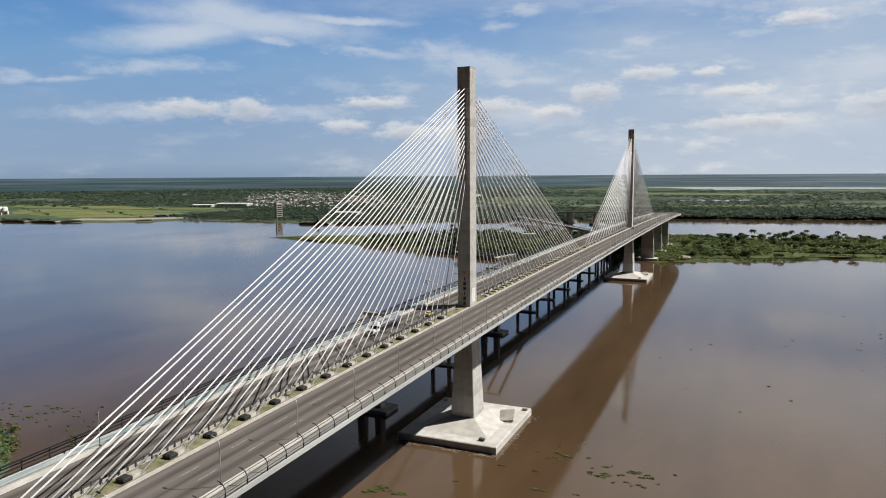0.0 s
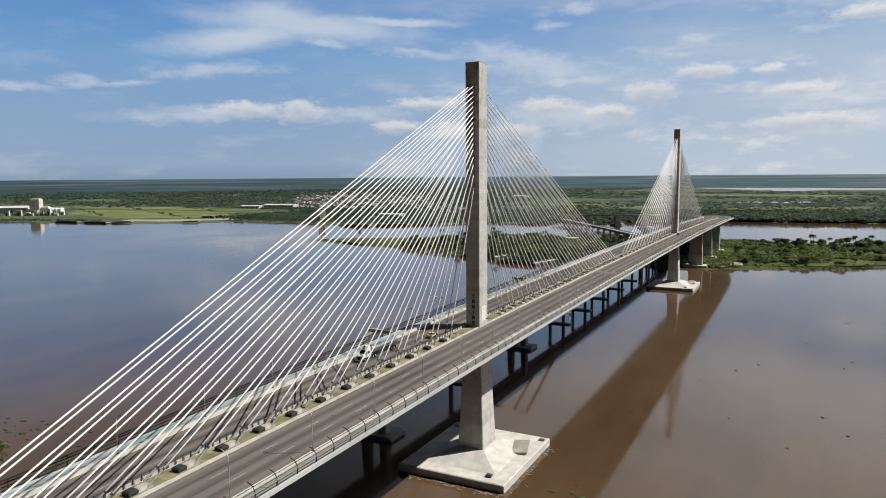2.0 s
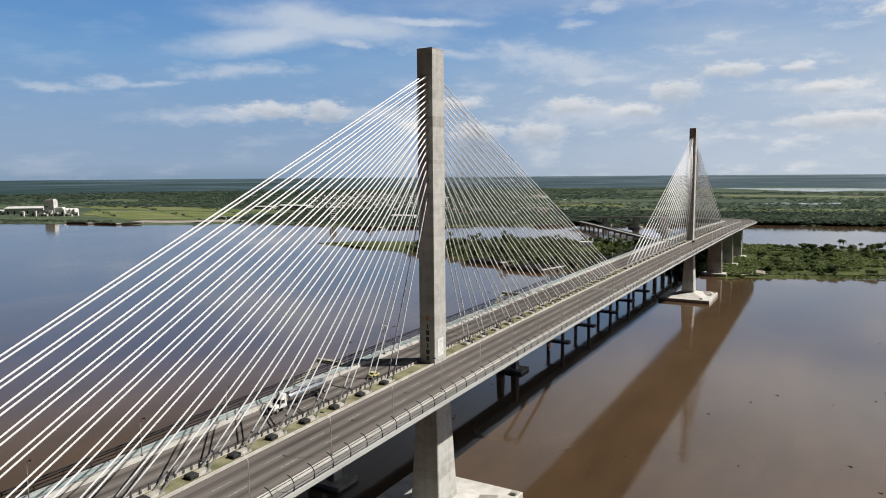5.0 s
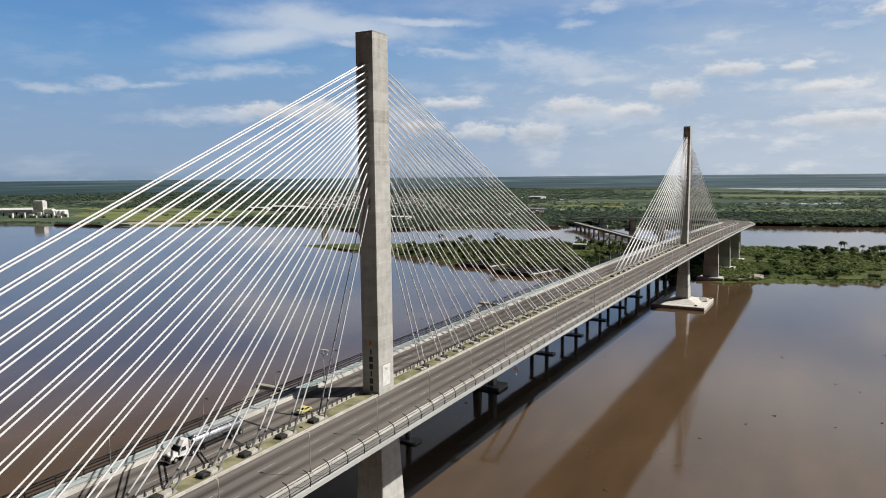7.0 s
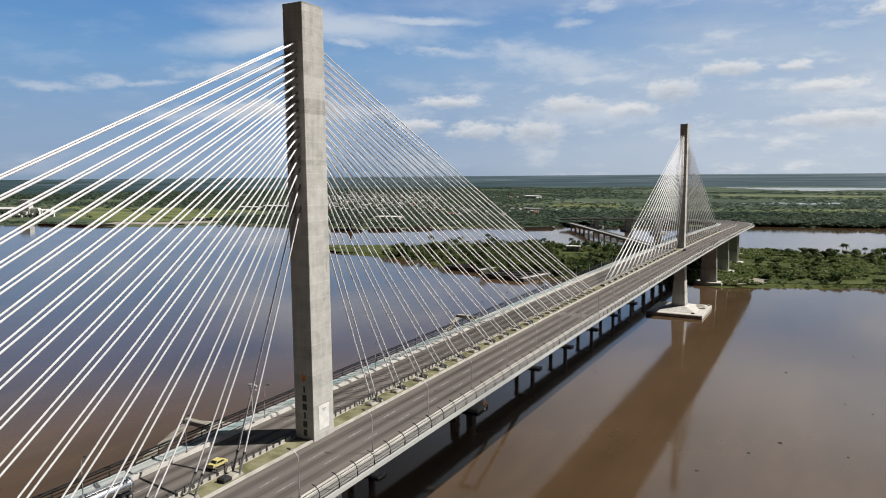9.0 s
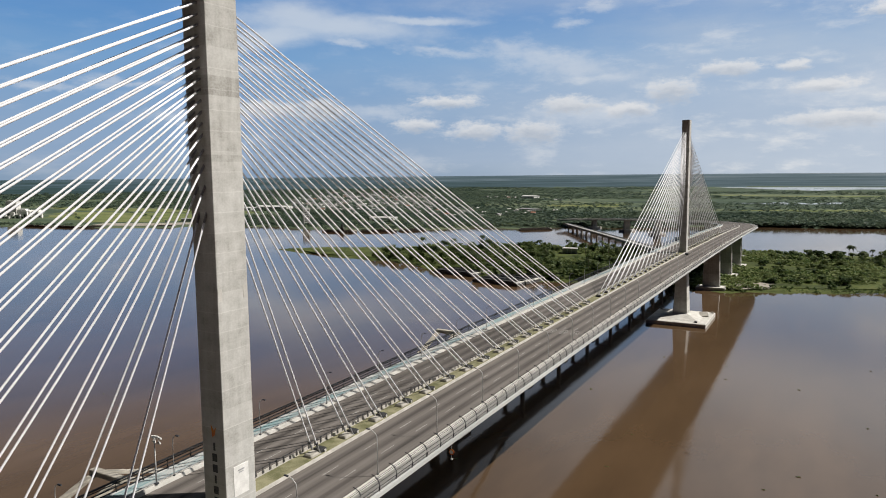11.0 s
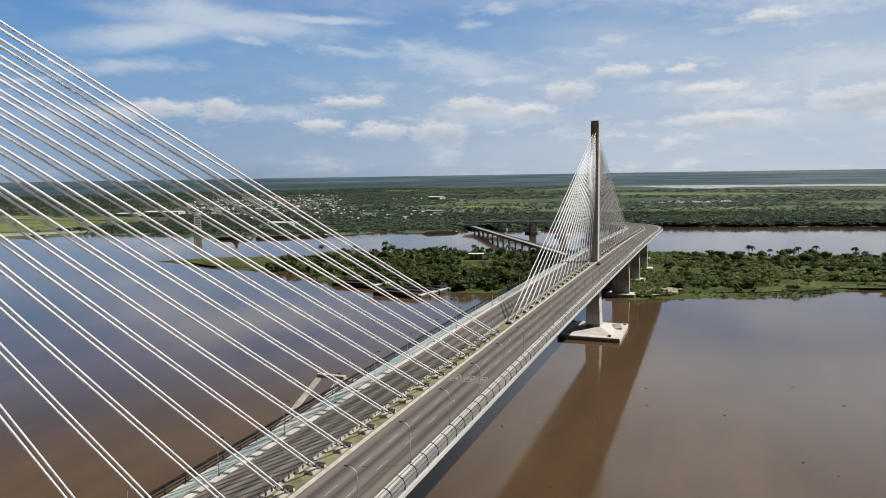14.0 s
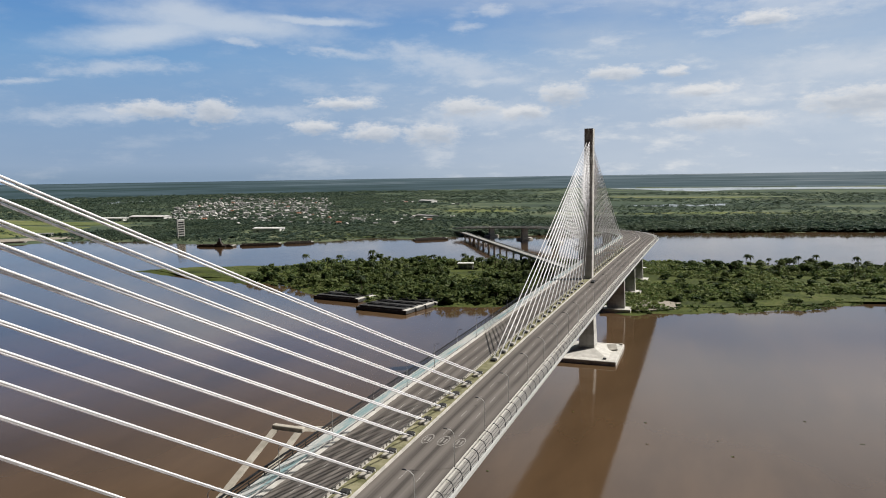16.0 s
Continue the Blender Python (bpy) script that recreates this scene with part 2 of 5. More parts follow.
EMBLEM = mat("emblem_paint", (0.55, 0.09, 0.03), (0.65, 0.22, 0.04), 0.8, 0.6)
PLASTER = mat("plaster", (0.42, 0.41, 0.39), (0.60, 0.59, 0.56), 0.15, 0.85)
ROOF_PALE = mat("pale_sheet_roof", (0.55, 0.54, 0.52), (0.74, 0.73, 0.71), 0.1, 0.5)
ROOF_GREY = mat("grey_sheet_roof", (0.17, 0.17, 0.17), (0.34, 0.335, 0.33), 0.1, 0.6)
ROOF_TILE = mat("tile_roof", (0.28, 0.12, 0.08), (0.40, 0.20, 0.13), 0.2, 0.8)
GLASS = mat("dark_window", (0.02, 0.022, 0.025), (0.035, 0.038, 0.04), 0.5, 0.15, spec=0.5)
BARK = mat("bark", (0.11, 0.09, 0.065), (0.19, 0.16, 0.12), 2.0, 0.9)
RUST = mat("rusty_steel", (0.055, 0.05, 0.046), (0.13, 0.11, 0.095), 0.5, 0.8)
COAL = mat("coal", (0.02, 0.02, 0.021), (0.05, 0.05, 0.05), 0.6, 0.9, bump=0.6)
EARTH = mat("sand_load", (0.24, 0.215, 0.18), (0.38, 0.345, 0.29), 0.5, 0.95, bump=0.4)
FOAM = mat("foam", (0.24, 0.20, 0.15), (0.42, 0.37, 0.31), 1.5, 0.8)
RUBBER = mat("rubber", (0.02, 0.02, 0.02), (0.035, 0.035, 0.035), 3.0, 0.8)
TAXI = mat("yellow_paint", (0.60, 0.52, 0.20), (0.66, 0.58, 0.25), 1.0, 0.35, spec=0.5)
DARKCAR = mat("dark_paint", (0.03, 0.03, 0.034), (0.05, 0.05, 0.055), 1.0, 0.3, spec=0.5)
CHROME = mat("polished_steel", (0.6, 0.6, 0.6), (0.72, 0.72, 0.72), 0.6, 0.22, 1.0)


def leaf(name, tones, scale):
    """Foliage: each clump takes its own tone, with wide patches over that."""
    m = bpy.data.materials.new(name)
    m.use_nodes = True
    n, l = m.node_tree.nodes, m.node_tree.links
    p = n["Principled BSDF"]
    p.inputs["Roughness"].default_value, p.inputs["Specular IOR Level"].default_value = 0.6, 0.15
    geo, oi, co = n.new("ShaderNodeNewGeometry"), n.new("ShaderNodeObjectInfo"), n.new("ShaderNodeTexCoord")
    a = n.new("ShaderNodeTexNoise")
    a.inputs["Scale"].default_value, a.inputs["Detail"].default_value = scale, 3
    l.new(geo.outputs["Position"], a.inputs[0])
    s = n.new("ShaderNodeMath")
    s.operation = "MULTIPLY_ADD"
    l.new(geo.outputs["Random Per Island"], s.inputs[0])
    s.inputs[1].default_value = 0.45
    l.new(a.outputs[0], s.inputs[2])
    s2 = n.new("ShaderNodeMath")
    s2.operation = "MULTIPLY_ADD"
    l.new(oi.outputs["Random"], s2.inputs[0])
    s2.inputs[1].default_value = 0.3
    l.new(s.outputs[0], s2.inputs[2])
    r = n.new("ShaderNodeValToRGB")
    r.color_ramp.elements[0].position, r.color_ramp.elements[1].position = 0.42, 1.15
    r.color_ramp.elements[0].color, r.color_ramp.elements[1].color = (*tones[0], 1), (*tones[2], 1)
    r.color_ramp.elements.new(0.75).color = (*tones[1], 1)
    l.new(s2.outputs[0], r.inputs[0])
    l.new(r.outputs[0], p.inputs["Base Color"])
    thin, both = n.new("ShaderNodeBsdfTranslucent"), n.new("ShaderNodeMixShader")
    both.inputs[0].default_value = 0.4
    l.new(r.outputs[0], thin.inputs["Color"])
    l.new(p.outputs[0], both.inputs[1])
    l.new(thin.outputs[0], both.inputs[2])
    l.new(both.outputs[0], n["Material Output"].inputs["Surface"])
    return m


LEAF = leaf("foliage", ((0.020, 0.038, 0.014), (0.050, 0.080, 0.026), (0.115, 0.145, 0.050)), 0.03)
LEAF_PALM = leaf("palm_foliage", ((0.015, 0.028, 0.011), (0.034, 0.056, 0.020), (0.085, 0.105, 0.042)), 0.05)
# far foliage has some blue distance haze mixed into its green
LEAF_HAZED = leaf("hazed_far_foliage", ((0.034, 0.060, 0.048), (0.060, 0.094, 0.070), (0.105, 0.14, 0.092)), 0.006)
SCRUB = leaf("scrub_foliage", ((0.036, 0.066, 0.022), (0.098, 0.15, 0.046), (0.19, 0.225, 0.085)), 0.04)
REED = leaf("reed_foliage", ((0.045, 0.08, 0.019), (0.075, 0.12, 0.028), (0.13, 0.165, 0.055)), 0.03)


def ramp_mat(name, rough, stops, build):
    """A colour ramp driven by what build() returns."""
    m = bpy.data.materials.new(name)
    m.use_nodes = True
    n, l = m.node_tree.nodes, m.node_tree.links
    p = n["Principled BSDF"]
    p.inputs["Roughness"].default_value, p.inputs["Specular IOR Level"].default_value = rough, 0.2
    r = n.new("ShaderNodeValToRGB")
    r.color_ramp.elements[0].position, r.color_ramp.elements[0].color = stops[0][0], (*stops[0][1], 1)
    r.color_ramp.elements[1].position, r.color_ramp.elements[1].color = stops[-1][0], (*stops[-1][1], 1)
    for pos, c in stops[1:-1]:
        r.color_ramp.elements.new(pos).color = (*c, 1)
    l.new(build(n, l), r.inputs[0])
    l.new(r.outputs[0], p.inputs["Base Color"])
    return m


def tex(n, l, kind, vec, scale, stretch=(1, 1, 1), detail=5):
    mp = n.new("ShaderNodeMapping")
    mp.inputs["Scale"].default_value = stretch
    l.new(vec, mp.inputs[0])
    t = n.new(kind)
    t.inputs["Scale"].default_value = scale
    if kind == "ShaderNodeTexNoise":
        t.inputs["Detail"].default_value = detail
    l.new(mp.outputs[0], t.inputs[0])
    return t


def calc(n, l, op, a, b, c=None):
    k = n.new("ShaderNodeMath")
    k.operation = op
    for i, v in enumerate((a, b, c)):
        if v is None:
            continue
        if isinstance(v, (int, float)):
            k.inputs[i].default_value = v
        else:
            l.new(v, k.inputs[i])
    return k.outputs[0]


def ground_tone(n, l):
    pos = n.new("ShaderNodeNewGeometry").outputs["Position"]
    cell = tex(n, l, "ShaderNodeTexVoronoi", pos, 0.006, (0.55, 1.5, 0.0))
    sep = n.new("ShaderNodeSeparateColor")
    l.new(cell.outputs["Color"], sep.inputs[0])
    big = tex(n, l, "ShaderNodeTexNoise", pos, 0.0035, (0.6, 1.6, 0.0), 9)
    small = tex(n, l, "ShaderNodeTexNoise", pos, 0.035, (0.7, 1.2, 0.0), 6)
    v = calc(n, l, "MULTIPLY", sep.outputs[0], 0.3)
    v = calc(n, l, "MULTIPLY_ADD", big.outputs[0], 0.8, v)
    return calc(n, l, "MULTIPLY", calc(n, l, "MULTIPLY_ADD", small.outputs[0], 0.45, v), 0.8)


GROUND = ramp_mat("river_land", 0.95, [(0.44, (0.034, 0.055, 0.037)), (0.60, (0.054, 0.080, 0.049)), (0.70, (0.088, 0.115, 0.064)), (0.80, (0.13, 0.15, 0.085)), (0.90, (0.20, 0.19, 0.135))], ground_tone)


def field_tone(n, l):
    pos = n.new("ShaderNodeNewGeometry").outputs["Position"]
    big = tex(n, l, "ShaderNodeTexNoise", pos, 0.008, (1, 2, 1), 6)
    return calc(n, l, "MULTIPLY_ADD", tex(n, l, "ShaderNodeTexNoise", pos, 0.08).outputs[0], 0.4, calc(n, l, "MULTIPLY", big.outputs[0], 0.8))


def meadow_tone(n, l):
    pos = n.new("ShaderNodeNewGeometry").outputs["Position"]
    big = tex(n, l, "ShaderNodeTexNoise", pos, 0.03, (1, 1.5, 1), 8)
    return calc(n, l, "MULTIPLY_ADD", tex(n, l, "ShaderNodeTexNoise", pos, 0.4).outputs[0], 0.5, calc(n, l, "MULTIPLY", big.outputs[0], 0.75))


FIELD = ramp_mat("field_grass", 0.95, [(0.35, (0.05, 0.085, 0.024)), (0.6, (0.135, 0.16, 0.055)), (0.85, (0.24, 0.23, 0.11))], field_tone)
MEADOW = ramp_mat("island_grass", 0.95, [(0.42, (0.021, 0.030, 0.009)), (0.56, (0.045, 0.060, 0.014)), (0.70, (0.076, 0.094, 0.022)), (0.85, (0.125, 0.12, 0.05))], meadow_tone)


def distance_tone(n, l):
    """Far plain: long thin strips of wood, pasture and water, darker to the west, with distance haze painted in, paler
    higher up.
    """
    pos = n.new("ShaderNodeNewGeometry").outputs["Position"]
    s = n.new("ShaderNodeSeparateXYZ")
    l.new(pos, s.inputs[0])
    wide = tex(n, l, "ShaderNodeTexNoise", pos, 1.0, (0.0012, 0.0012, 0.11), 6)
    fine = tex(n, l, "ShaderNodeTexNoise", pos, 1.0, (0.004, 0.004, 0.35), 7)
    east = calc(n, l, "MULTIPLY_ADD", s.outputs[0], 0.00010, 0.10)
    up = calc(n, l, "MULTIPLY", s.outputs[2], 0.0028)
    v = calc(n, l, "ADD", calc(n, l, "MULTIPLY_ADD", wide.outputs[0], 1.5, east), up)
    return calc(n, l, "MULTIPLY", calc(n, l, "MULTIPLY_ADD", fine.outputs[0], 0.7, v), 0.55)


# the blue of the distance haze is put into these colours
RIDGE = ramp_mat("hazy_far_plain", 0.95, [(0.30, (0.014, 0.034, 0.030)), (0.42, (0.022, 0.046, 0.048)), (0.52, (0.032, 0.060, 0.072)), (0.65, (0.050, 0.084, 0.104)), (0.78, (0.085, 0.122, 0.148)), (0.88, (0.12, 0.155, 0.18)), (0.96, (0.19, 0.225, 0.25))], distance_tone)


def lift_tone(n, l):
    """Concrete poured in lifts: faint steps of tone, pale joints, one darker pour, over stains and grain."""
    co = n.new("ShaderNodeTexCoord").outputs["Object"]
    s = n.new("ShaderNodeSeparateXYZ")
    l.new(co, s.inputs[0])
    wavy = tex(n, l, "ShaderNodeTexNoise", co, 0.5, (1, 1, 0.3), 3)
    z = calc(n, l, "MULTIPLY_ADD", wavy.outputs[0], 0.22, s.outputs[2])
    q = calc(n, l, "DIVIDE", calc(n, l, "SUBTRACT", z, 0.95), 2.95)
    w = n.new("ShaderNodeTexWhiteNoise")
    w.noise_dimensions = "1D"
    l.new(calc(n, l, "FLOOR", q, 0), w.inputs["W"])
    joint = calc(n, l, "MULTIPLY", calc(n, l, "LESS_THAN", calc(n, l, "FRACT", q, 0), 0.05), 0.10)
    dark = calc(n, l, "MULTIPLY", calc(n, l, "LESS_THAN", calc(n, l, "ABSOLUTE", calc(n, l, "SUBTRACT", z, 107.75), 0), 1.4), -0.15)
    band = calc(n, l, "MULTIPLY", calc(n, l, "LESS_THAN", calc(n, l, "ABSOLUTE", calc(n, l, "SUBTRACT", z, 97.4), 0), 0.5), -0.10)
    streak = tex(n, l, "ShaderNodeTexNoise", co, 0.7, (1.6, 1.6, 0.14), 7)
    blot = tex(n, l, "ShaderNodeTexNoise", co, 0.42, (1, 1, 1.3), 8)
    grain = tex(n, l, "ShaderNodeTexNoise", co, 2.6, (1, 1, 1.4), 6)
    v = calc(n, l, "MULTIPLY_ADD", w.outputs["Value"], 0.13, joint)
    v = calc(n, l, "ADD", v, calc(n, l, "ADD", dark, band))
    v = calc(n, l, "MULTIPLY_ADD", streak.outputs[0], 0.36, v)
    v = calc(n, l, "MULTIPLY_ADD", blot.outputs[0], 0.5, v)
    return calc(n, l, "MULTIPLY_ADD", grain.outputs[0], 0.32, v)


SHAFT = ramp_mat("lift_concrete", 0.85, [(0.36, (0.25, 0.24, 0.215)), (0.60, (0.44, 0.432, 0.405)), (0.76, (0.53, 0.523, 0.495)), (0.95, (0.63, 0.622, 0.59))], lift_tone)


def road_tone(n, l):
    """Dark wheel tracks along each lane, patches and grain."""
    co = n.new("ShaderNodeTexCoord").outputs["Object"]
    s = n.new("ShaderNodeSeparateXYZ")
    l.new(co, s.inputs[0])
    ax = calc(n, l, "ABSOLUTE", s.outputs[0], 0)
    wave = calc(n, l, "COSINE", calc(n, l, "MULTIPLY", calc(n, l, "SUBTRACT", ax, 8.3), 2 * math.pi / 3.5), 0)
    streak = tex(n, l, "ShaderNodeTexNoise", co, 1.0, (1.6, 0.02, 1), 5)
    patch = tex(n, l, "ShaderNodeTexNoise", co, 0.12, (1, 0.35, 1), 6)
    grain = tex(n, l, "ShaderNodeTexNoise", co, 5.0)
    v = calc(n, l, "MULTIPLY_ADD", wave, -0.17, 0.03)
    v = calc(n, l, "MULTIPLY_ADD", streak.outputs[0], 0.5, v)
    v = calc(n, l, "MULTIPLY_ADD", patch.outputs[0], 0.35, v)
    return calc(n, l, "MULTIPLY_ADD", grain.outputs[0], 0.15, v)


ASPHALT = ramp_mat("asphalt", 0.85, [(0.22, (0.046, 0.041, 0.037)), (0.5, (0.122, 0.109, 0.099)), (0.8, (0.175, 0.158, 0.144))], road_tone)


def water_mat(name, stops, rough, wave):
    m = bpy.data.materials.new(name)
    m.use_nodes = True
    n, l = m.node_tree.nodes, m.node_tree.links
    p = n["Principled BSDF"]
    p.inputs["IOR"].default_value, p.inputs["Specular IOR Level"].default_value = 1.30, 0.5
    p.inputs["Coat Weight"].default_value, p.inputs["Coat IOR"].default_value, p.inputs["Coat Roughness"].default_value = 0.35, 1.22, rough
    pos = n.new("ShaderNodeNewGeometry").outputs["Position"]
    silt = tex(n, l, "ShaderNodeTexNoise", pos, 0.011, (1.3, 0.35, 1), 9)
    drift = tex(n, l, "ShaderNodeTexNoise", pos, 0.06, (1.6, 0.5, 1), 8)
    r = n.new("ShaderNodeValToRGB")
    r.color_ramp.elements[0].position, r.color_ramp.elements[1].position = 0.42, 0.82
    r.color_ramp.elements[0].color, r.color_ramp.elements[1].color = (*stops[0], 1), (*stops[1], 1)
    l.new(calc(n, l, "MULTIPLY_ADD", drift.outputs[0], 0.3, calc(n, l, "MULTIPLY", silt.outputs[0], 0.9)), r.inputs[0])
    l.new(r.outputs[0], p.inputs["Base Color"])
    calm = tex(n, l, "ShaderNodeTexNoise", pos, 0.012, (1, 0.6, 1), 7)
    k = n.new("ShaderNodeMapRange")
    k.inputs["From Min"].default_value, k.inputs["From Max"].default_value = 0.35, 0.7
    k.inputs["To Min"].default_value, k.inputs["To Max"].default_value = rough * 0.6, rough * 1.7
    l.new(calm.outputs[0], k.inputs[0])
    l.new(k.outputs[0], p.inputs["Roughness"])
    a = tex(n, l, "ShaderNodeTexNoise", pos, 0.55, (1, 0.6, 1), 5)
    b = tex(n, l, "ShaderNodeTexNoise", pos, 0.05, (1, 0.7, 1), 4)
    gust = n.new("ShaderNodeMapRange")
    gust.inputs["From Min"].default_value, gust.inputs["From Max"].default_value = 0.4, 0.62
    gust.inputs["To Min"].default_value, gust.inputs["To Max"].default_value = 0.3, 2.4
    l.new(tex(n, l, "ShaderNodeTexNoise", pos, 0.03, (1.4, 0.6, 1), 8).outputs[0], gust.inputs[0])
    h = calc(n, l, "MULTIPLY_ADD", b.outputs[0], 3.0, calc(n, l, "MULTIPLY", a.outputs[0], gust.outputs[0]))
    bp = n.new("ShaderNodeBump")
    bp.inputs["Strength"].default_value, bp.inputs["Distance"].default_value = wave, 0.3
    l.new(h, bp.inputs["Height"])
    l.new(bp.outputs[0], p.inputs["Normal"])
    l.new(bp.outputs[0], p.inputs["Coat Normal"])
    return m


WATER = water_mat("muddy_water", ((0.060, 0.0375, 0.021), (0.117, 0.073, 0.0395)), 0.075, 0.034)
# the sky's pale reflection is put into the lakes' base colour
LAKE = water_mat("sky_pale_lake_water", ((0.27, 0.31, 0.34), (0.34, 0.38, 0.41)), 0.35, 0.05)


# ---- building helpers ----
def mesh_ob(name, bm, material, parent=None, label="", smooth=False):
    me = bpy.data.meshes.new(name)
    bm.to_mesh(me)
    bm.free()
    if smooth:
        me.shade_smooth()
    me.materials.append(material)
    ob = new(name, me)
    if parent:
        ob.parent = parent
    if label:
        ob["label"] = label
    return ob


def part(name, bm, material, parent, label="", smooth=False):
    return mesh_ob(name, bm, material, parent, label, smooth)


def share(name, me, parent, m, label=""):
    """Another object on a mesh that is already there."""
    ob = new(name, me)
    ob.parent = parent
    ob.matrix_basis = m
    if label:
        ob["label"] = label
    return ob


def thing(name, label, category, group="", at=None, kind=""):
    ob = new(name)
    if at is not None:
        ob.matrix_basis = at
    return tagged(ob, label, category, group, kind)


def box(bm, lo, hi, m=None):
    vs = [bm.verts.new((x, y, z)) for z in (lo[2], hi[2]) for y in (lo[1], hi[1]) for x in (lo[0], hi[0])]
    for f in ((0, 2, 3, 1), (4, 5, 7, 6), (0, 1, 5, 4), (1, 3, 7, 5), (3, 2, 6, 7), (2, 0, 4, 6)):
        bm.faces.new([vs[i] for i in f])
    if m:
        bmesh.ops.transform(bm, matrix=m, verts=vs)
    return vs


def frustum(bm, rings):
    """Rings of the same number of points, joined and capped."""
    rs = [[bm.verts.new(p) for p in r] for r in rings]
    n = len(rs[0])
    for a, b in zip(rs, rs[1:]):
        for i in range(n):
            bm.faces.new((a[i], a[(i + 1) % n], b[(i + 1) % n], b[i]))
    bm.faces.new(list(reversed(rs[0])))
    bm.faces.new(rs[-1])
    return bm


def rect(hx, hy, z, c=0.0, x=0, y=0):
    """A rectangle with cut corners."""
    if not c:
        return [(x - hx, y - hy, z), (x + hx, y - hy, z), (x + hx, y + hy, z), (x - hx, y + hy, z)]
    return [(x - hx + c, y - hy, z), (x + hx - c, y - hy, z), (x + hx, y - hy + c, z), (x + hx, y + hy - c, z),
            (x + hx - c, y + hy, z), (x - hx + c, y + hy, z), (x - hx, y + hy - c, z), (x - hx, y - hy + c, z)]


def tube(bm, a, b, r0, r1=None, n=6):
    a, b = Vector(a), Vector(b)
    r1 = r0 if r1 is None else r1
    q = (b - a).to_track_quat("Z", "Y")
    ring = lambda c, r: [c + q @ Vector((r * math.cos(2 * math.pi * i / n), r * math.sin(2 * math.pi * i / n), 0)) for i in range(n)]
    return frustum(bm, [ring(a, r0), ring(b, r1)])


def pipe(bm, pts, r, n=6):
    """A tube through points; r may be a list."""
    pts = [Vector(p) for p in pts]
    rs = r if isinstance(r, list) else [r] * len(pts)
    rings = []
    for i, p in enumerate(pts):
        d = (pts[min(i + 1, len(pts) - 1)] - pts[max(i - 1, 0)]).normalized()
        q = d.to_track_quat("Z", "Y")
        rings.append([p + q @ Vector((rs[i] * math.cos(2 * math.pi * k / n), rs[i] * math.sin(2 * math.pi * k / n), 0)) for k in range(n)])
    return frustum(bm, rings)


# ---- the bridge's line ----
BEND, RADIUS, SPAN = 650.0, 450.0, 380.0
ARC = RADIUS * 1.3


def level(s):
    """Height of the road along the bridge."""
    if s < 540:
        return 43.85 + 0.0071 * s - 2.17e-5 * s * s
    d = min(s - 540, 270.0)
    return 41.39 - 0.0163 * d - 6e-5 * d * d - 0.0482 * max(0.0, s - 810)


def line(s):
    """Place of the centre line and its heading."""
    if s <= BEND:
        return 0.0, s, 0.0
    a = min(s - BEND, ARC) / RADIUS
    x, y = RADIUS * (math.cos(a) - 1), BEND + RADIUS * math.sin(a)
    rest = max(0.0, s - BEND - ARC)
    return x - rest * math.sin(a), y + rest * math.cos(a), a


def on(s, u, z=0.0):
    x, y, a = line(s)
    return Vector((x + u * math.cos(a), y + u * math.sin(a), level(s) + z))


def stations(s0, s1, step=10.0):
    n = max(1, int(math.ceil((s1 - s0) / step)))
    return [s0 + (s1 - s0) * i / n for i in range(n + 1)]


def sweep(profile, s0, s1, step=10.0, closed=True):
    """A profile of (across, height) swept along the bridge."""
    bm = bmesh.new()
    rows = [[bm.verts.new(on(s, u, z)) for u, z in profile] for s in stations(s0, s1, step)]
    n = len(profile)
    for a, b in zip(rows, rows[1:]):
        for i in range(n if closed else n - 1):
            bm.faces.new((a[i], a[(i + 1) % n], b[(i + 1) % n], b[i]))
    if closed:
        bm.faces.new(list(reversed(rows[0])))
        bm.faces.new(rows[-1])
    bmesh.ops.recalc_face_normals(bm, faces=bm.faces)
    return bm


S0, S1 = -620.0, 1235.0

# ---- the deck ----
deck = thing("bridge_deck", "long grey concrete road deck carried high over the river", "bridge deck")
part("girder", sweep([(-19, 0.0), (-19, -0.22), (-8.5, -2.4), (-5.5, -4.2), (5.5, -4.2), (8.5, -2.4), (19, -0.22), (19, 0.0)], S0, 690), SHADED_SOFFIT, deck, "concrete box girder coloured dark for its shade")
part("approach_slab", sweep([(-19, 0.0), (-19, -0.22), (-10, -1.7), (10, -1.7), (19, -0.22), (19, 0.0)], 690, S1), FASCIA, deck, "shallow concrete slab of the approach")
CURVE = [(18.80, 0.32), (18.92, 1.1), (18.82, 1.75), (18.5, 2.3), (17.95, 2.65), (17.4, 2.78)]
